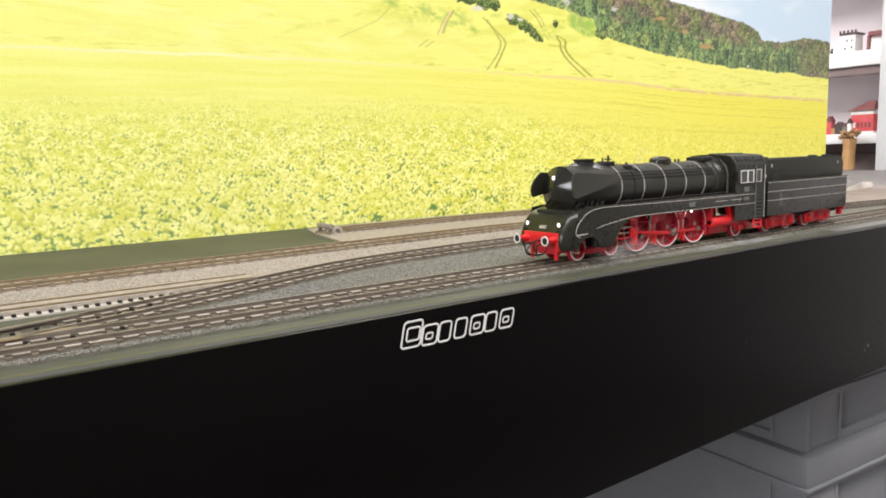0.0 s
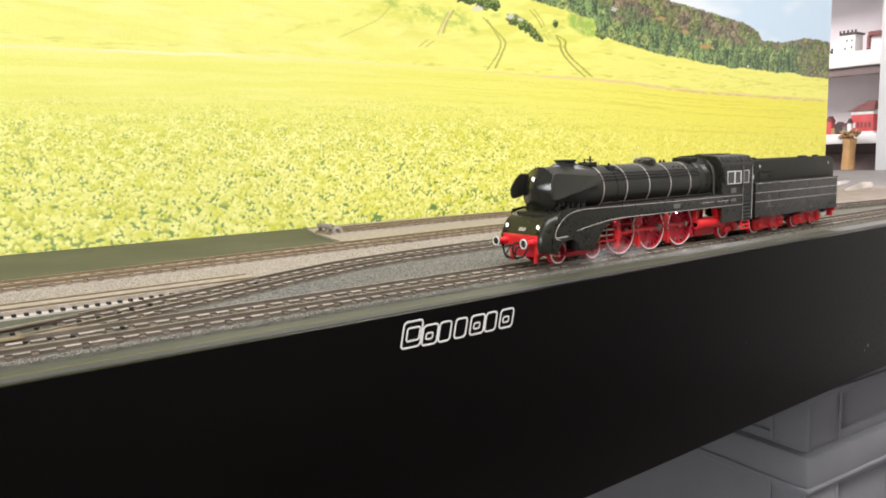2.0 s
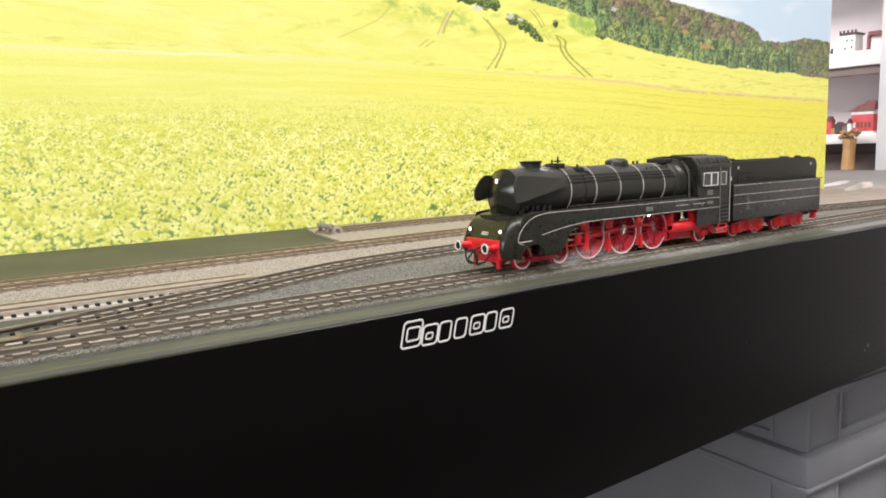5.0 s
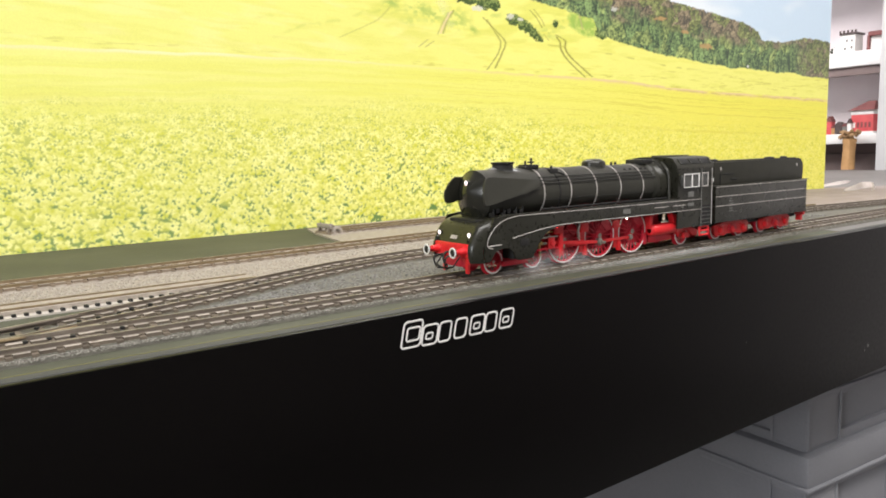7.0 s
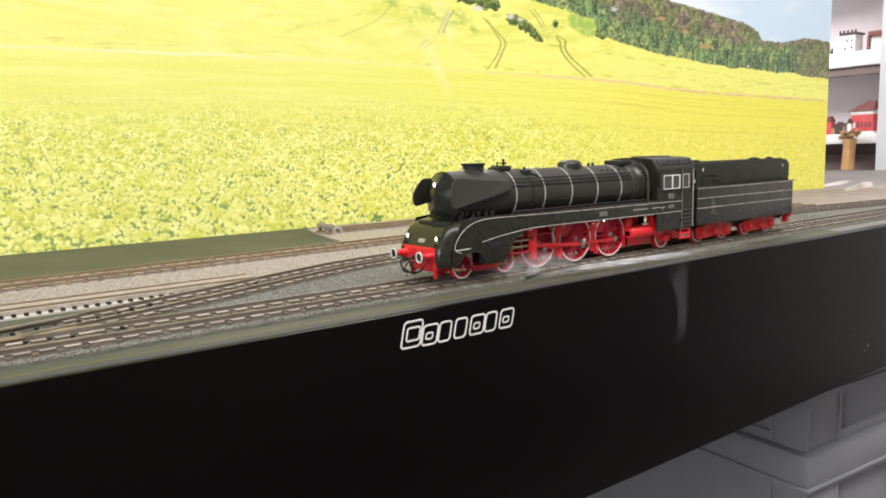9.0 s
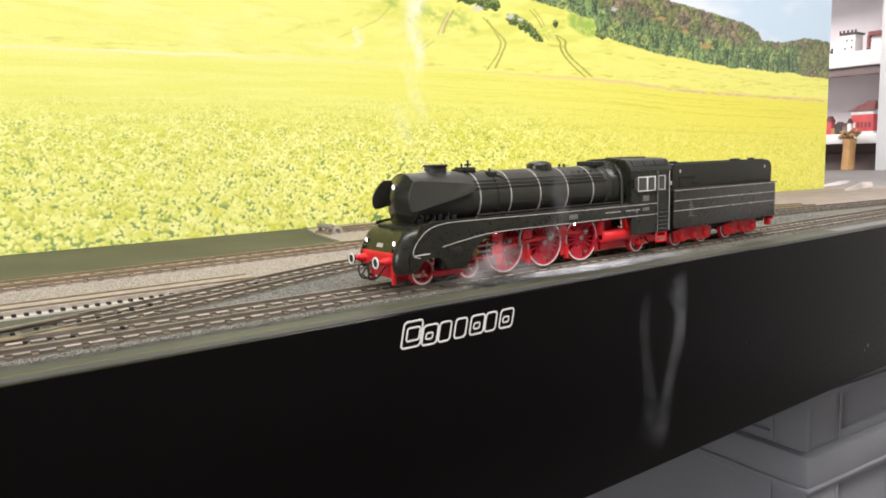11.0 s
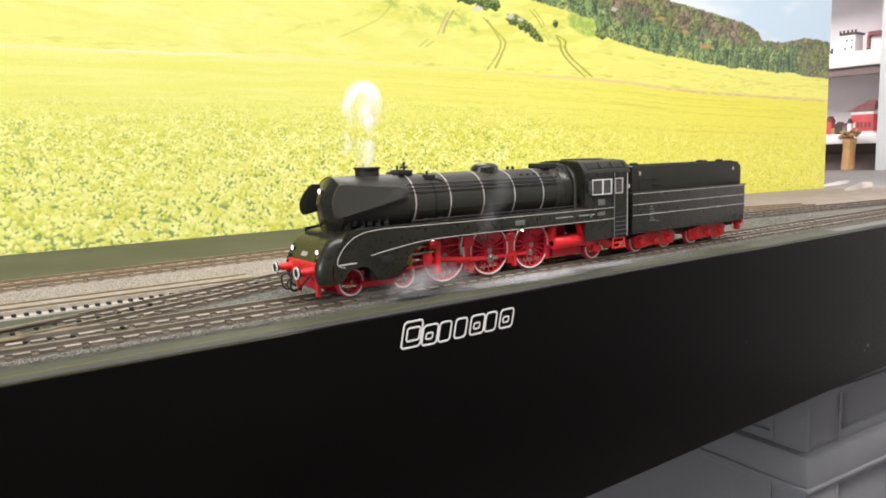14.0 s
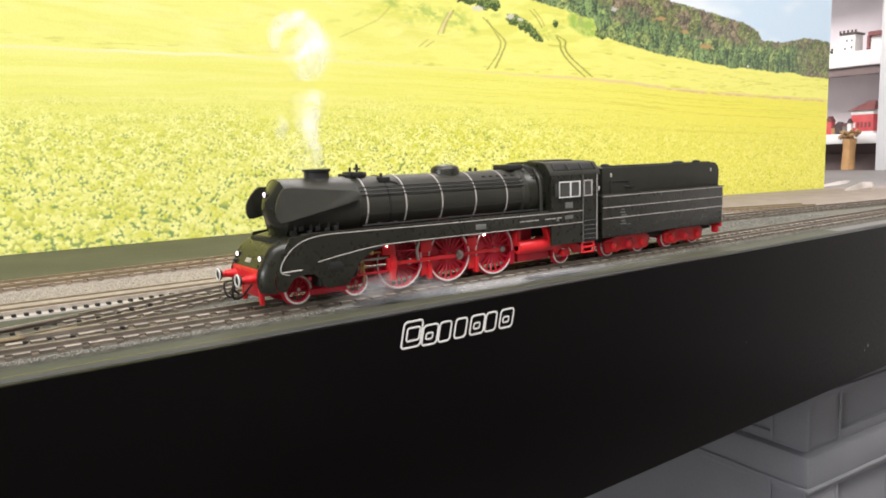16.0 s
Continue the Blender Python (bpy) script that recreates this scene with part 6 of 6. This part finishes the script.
def puffs():
    """Exhaust puffs: each piece waits inside the smokebox, rises from the chimney and leaves upwards."""
    seed = 50
    lab = "thin white puff of smoke from the chimney"
    for k, (t0, size, lean) in enumerate(((-0.95, 1, 0), (2.57, 1.15, -28), (5.37, 1, -8), (7.8, 1.05, 0), (10.17, 1, -6), (11.87, 1.1, -4), (13.69, 0.72, 2), (15.5, 1, -6))):
        r = random.Random(int(t0 * 100))
        f = -1 if k % 2 else 1
        # start, line, widths, material, speed, drift, lowest reach
        pieces = [(0.00, [(0, -11), (1, 0), (0, 11)], (9, 19, 23, 20, 9), SMOKE, 140, -10, 11),
                  (0.03, [(-7 * f, -7), (-9 * f, 3), (-2 * f, 10), (7 * f, 8), (9 * f, -2)], (5, 9, 10, 9, 5), SMOKE, 146, -16, 11),
                  (0.06, [(0, -12), (1.5 * f, 0), (-1 * f, 13)], (6, 9, 13), SMOKE, 126, -9, 13),
                  (0.16, [(2, -18), (2.5, -6), (-1, 6), (-2, 20)], (6, 9, 10, 14), SMOKE_THIN, 122, -14, 20),
                  (0.30, [(5, -20), (3.5, -8), (-2, 6), (-7, 22)], (6, 8, 9, 13), SMOKE_FAINT, 112, -20, 22),
                  (0.48, [(6, -17), (3, -8), (-4, 4), (-11, 20)], (5, 7, 8, 12), SMOKE_FAINT, 96, -26, 20),
                  (0.10, [(-3, -4), (0, 1), (-2, 6)], (4, 7, 4), SMOKE_THIN, 92, -52, 6)]
        for dt, path, widths, material, speed, drift, h in pieces:
            seed += 1
            ob = vapour("smoke_puff", [(px * size, pz) for px, pz in path], [w * size for w in widths], 7, material, lab, seed)
            turn = -30 + r.uniform(-10, 10)
            go = t0 + dt
            z0 = 46.5 - h
            rows = []
            for t in np.arange(0, 16.01, 0.5):
                if t < go - 0.05:
                    rows.append((float(t), pose((at(t) + CHIMNEY) * MM, 0, z0 * MM, 0, 0, turn)))
            x0 = at(max(go, 0)) + CHIMNEY
            if go > 0:
                rows.append((go, pose(x0 * MM, 0, z0 * MM, 0, 0, turn)))
            for k2 in range(1, 15):
                d = 0.15 * k2
                t = go + d
                if 0 <= t <= 16:
                    z = z0 + speed * d * (1 - 0.06 * min(d, 1.6))
                    rows.append((t, pose((x0 + (drift + lean) * d - 5 * d * d) * MM, 2 * d * MM, z * MM, 0, r.uniform(-8, 8) * d, turn)))
            rows = [q for q in rows if q[0] < 16] + [(16.0, rows[-1][1] if go + 2.1 > 16 else pose(x0 * MM, 0, 600 * MM, 0, 0, turn))]
            if rows[0][0] > 0.02:
                rows.insert(0, (0.0, pose(x0 * MM, 0, 560 * MM, 0, 0, turn)))
            walk(ob, rows)


def steam():
    """Vapour from the cylinder cocks: it lies beside the wheels, is blown out in bursts and sinks over the table edge."""
    lab = "faint white steam drifting beside the wheels"
    for k, (dx, dy, z, path, widths, seed, lying) in enumerate((
            (58, -14.2, 2.0, [(-30, -1), (0, 0.5), (34, 0)], (6, 14, 9), 7, False),
            (120, -19.0, -2.6, [(-75, 2), (-20, -1), (40, 1), (80, 2)], (8, 15, 15, 7), 8, True),
            (190, -22.0, -2.9, [(-50, 2), (0, -1), (50, -2)], (7, 13, 8), 9, True))):
        ob = vapour("steam_haze", path, widths, 2.4 if lying else 5, STEAM, lab, seed, lying)
        rows = []
        for t in np.arange(0, 16.01, 0.5):
            sway = math.sin(1.7 * t + k)
            rows.append((float(t), pose((at(t) + dx + 6 * sway) * MM, dy * MM, (z + (0.1 if lying else 0.7) * math.sin(2.3 * t + 2 * k)) * MM, 0, 0 if lying else 3 * sway, -2)))
        walk(ob, rows)
    # bursts: out of the cylinder and back along the engine; each waits inside the boiler
    for k, (t0, t1, dx0, dx1, z, path, widths) in enumerate((
            (2.75, 3.7, 52, 84, 4, [(-9, -3), (0, 1), (8, 5)], (7, 13, 8)),
            (3.3, 4.6, 2, 26, -1, [(-8, -1), (0, 0), (9, 1)], (4, 7, 5)),
            (7.9, 9.1, 40, 66, 1, [(-10, -2), (0, 1), (10, 2)], (6, 10, 6)),
            (11.0, 12.8, 60, 96, 6, [(-17, -4), (0, 2), (18, 3)], (8, 18, 10)),
            (12.2, 13.8, 46, 74, 4, [(-16, -3), (0, 2), (16, 5)], (8, 17, 10)),
            (13.3, 15.0, 44, 78, 2, [(-16, -2), (0, 1), (15, 3)], (7, 14, 9)),
            (15.2, 16.0, 38, 52, 2, [(-10, -1), (0, 1), (10, 2)], (5, 10, 6)))):
        ob = vapour("steam_burst", path, widths, 5, STEAM_BURST, "white burst of steam from the cylinder cocks", 70 + k)
        rows = [(float(t), pose((at(t) + 85) * MM, 0, 36 * MM)) for t in np.arange(0, t0 - 0.2, 0.5)]
        rows.append((t0 - 0.1, pose((at(t0) + dx0 + 8) * MM, -5 * MM, 24 * MM)))
        for i in range(6):
            f = i / 5
            t = t0 + (t1 - t0) * f
            rows.append((t, pose((at(t) + dx0 + (dx1 - dx0) * f) * MM, (-16 - 4 * f) * MM, (z + 2 * f) * MM, 0, -12 * f, -2)))
        if t1 < 15.5:
            rows += [(t1 + 0.25, pose((at(t1) + 90) * MM, 0, 36 * MM))] + [(float(t), pose((at(t) + 85) * MM, 0, 36 * MM)) for t in np.arange(math.ceil(t1 * 2 + 1) / 2, 16.01, 0.5)]
        walk(ob, rows)
    # veils in front of the boiler and plumes that sink over the edge
    sheets = (("thin curl of steam rising before the boiler", [(-6, -22), (-2, -10), (6, 2), (5, 14), (11, 22), (18, 21)], (12, 15, 14, 13, 14, 7), WISP,
               [(0, 230, -4, 34), (6.0, 205, -4, 34), (10.4, 158, -4, 34), (11.0, 152, -20, 24), (11.6, 147, -20, 26), (12.4, 136, -20, 28), (13.2, 126, -20.5, 30), (13.9, 114, -21, 38), (14.6, 118, -8, 36), (15.2, 104, -4, 34), (16, 96, -4, 34)]),
              ("flat band of steam spilling to the board edge", [(-46, 4), (-10, 0), (30, -4), (46, -8)], (6, 13, 13, 10), STEAM_BAND,
               [(0, 250, -8, -12), (7.7, 250, -8, -12), (8.2, 218, -22, -1.6), (9.2, 204, -22.5, -1.4), (10.4, 190, -22.5, -1.4), (11.3, 166, -22, -1.4), (12.4, 156, -21, -1.8), (13.2, 150, -10, -12), (16, 150, -8, -12)]),
              ("low sheet of steam lying over the near sleepers", [(-80, 2), (-30, 0), (30, -1), (84, 1)], (9, 20, 20, 10), STEAM_LOW,
               [(0, 250, -8, -12), (10.4, 250, -8, -12), (11.0, 182, -19.5, -1.9), (12.0, 166, -19.5, -1.9), (13.0, 152, -19.5, -1.8), (14.0, 138, -20, -1.8), (15.0, 124, -20, -1.8), (16, 108, -20, -1.8)]),
              ("thin plume of steam sinking over the table edge", [(0, 24), (1, 14), (5, 4), (5, -8), (3, -22)], (24, 15, 10, 9, 13), WISP,
               [(0, 232, -26, -34), (7.6, 232, -27, -34), (8.1, 229, -37, -16), (8.6, 227, -37, -22), (9.2, 226, -37, -27), (10.4, 226, -37, -32), (11.5, 222, -37, -40), (12.3, 218, -37, -62), (13.0, 216, -28, -70), (16, 216, -26, -70)]),
              ("long plume of steam sinking down the front panel", [(10, 44), (13, 30), (10, 12), (3, -8), (-3, -28), (-9, -44), (0, -47)], (18, 14, 11, 11, 14, 20, 9), WISP,
               [(0, 218, -26, -56), (9.4, 218, -27, -56), (10.0, 220, -37, -46), (11.3, 218, -37, -54), (12.0, 213, -37, -60), (12.6, 204, -37, -66), (13.2, 200, -27, -68), (16, 200, -26, -68)]),
              ("faint second strand of steam down the front panel", [(0, 40), (-4, 22), (-2, 0), (0, -20), (-4, -42)], (9, 9, 10, 12, 15), WISP_FAINT,
               [(0, 205, -26, -60), (10.0, 205, -27, -60), (10.6, 204, -37.5, -52), (11.5, 203, -37.5, -62), (12.3, 196, -37.5, -70), (12.9, 190, -27, -72), (16, 190, -26, -72)]))
    for k, (label, path, widths, material, rows) in enumerate(sheets):
        ob = vapour("steam_wisp", path, widths, 2.0 if k in (1, 2) else 4, material, label, 90 + k, k in (1, 2))
        walk(ob, [(t, pose(x * MM, y * MM, z * MM, 0, 0 if k in (1, 2) else 3 * math.sin(t), 0)) for t, x, y, z in rows])


def motions():
    times = [float(t) for t in np.arange(0, 16.01, 0.5)]
    walk(loco, [(t, pose(at(t) * MM, 0, 0)) for t in times])
    fine = [float(t) for t in np.arange(0, 16.01, 0.25)]
    fine[-1] = 16.0

    def angle(t, r):
        return -at(t) / r
    for w, x, r in WHEELSETS:
        walk(w, [(t, pose(x * MM, 0, r * MM, 0, -math.degrees(angle(t, r)), 0)) for t in fine])
    R, LEN = 3.8, 36.0
    for rods, kind in ((COUPLING_RODS, 0), (MAIN_RODS, 1), (CROSSHEADS, 2), (CRANKS, 3)):
        for ob, s in rods:
            rows = []
            for t in fine:
                a = angle(t, 11.5)
                px, pz = 97.7 + R * math.cos(a), 11.5 + R * math.sin(a)
                tilt = math.asin((pz - 11.6) / LEN)
                cx = px - LEN * math.cos(tilt)
                if kind == 0:
                    m = pose(px * MM, 0, pz * MM)
                elif kind == 1:
                    m = pose(px * MM, 0, pz * MM, 0, -math.degrees(tilt), 0)
                elif kind == 2:
                    m = pose(cx * MM, 0, 11.6 * MM)
                else:
                    m = pose(px * MM, 0, pz * MM, 0, -math.degrees(a), 0)
                rows.append((t, m))
            walk(ob, rows)
    puffs()
    steam()


motions()
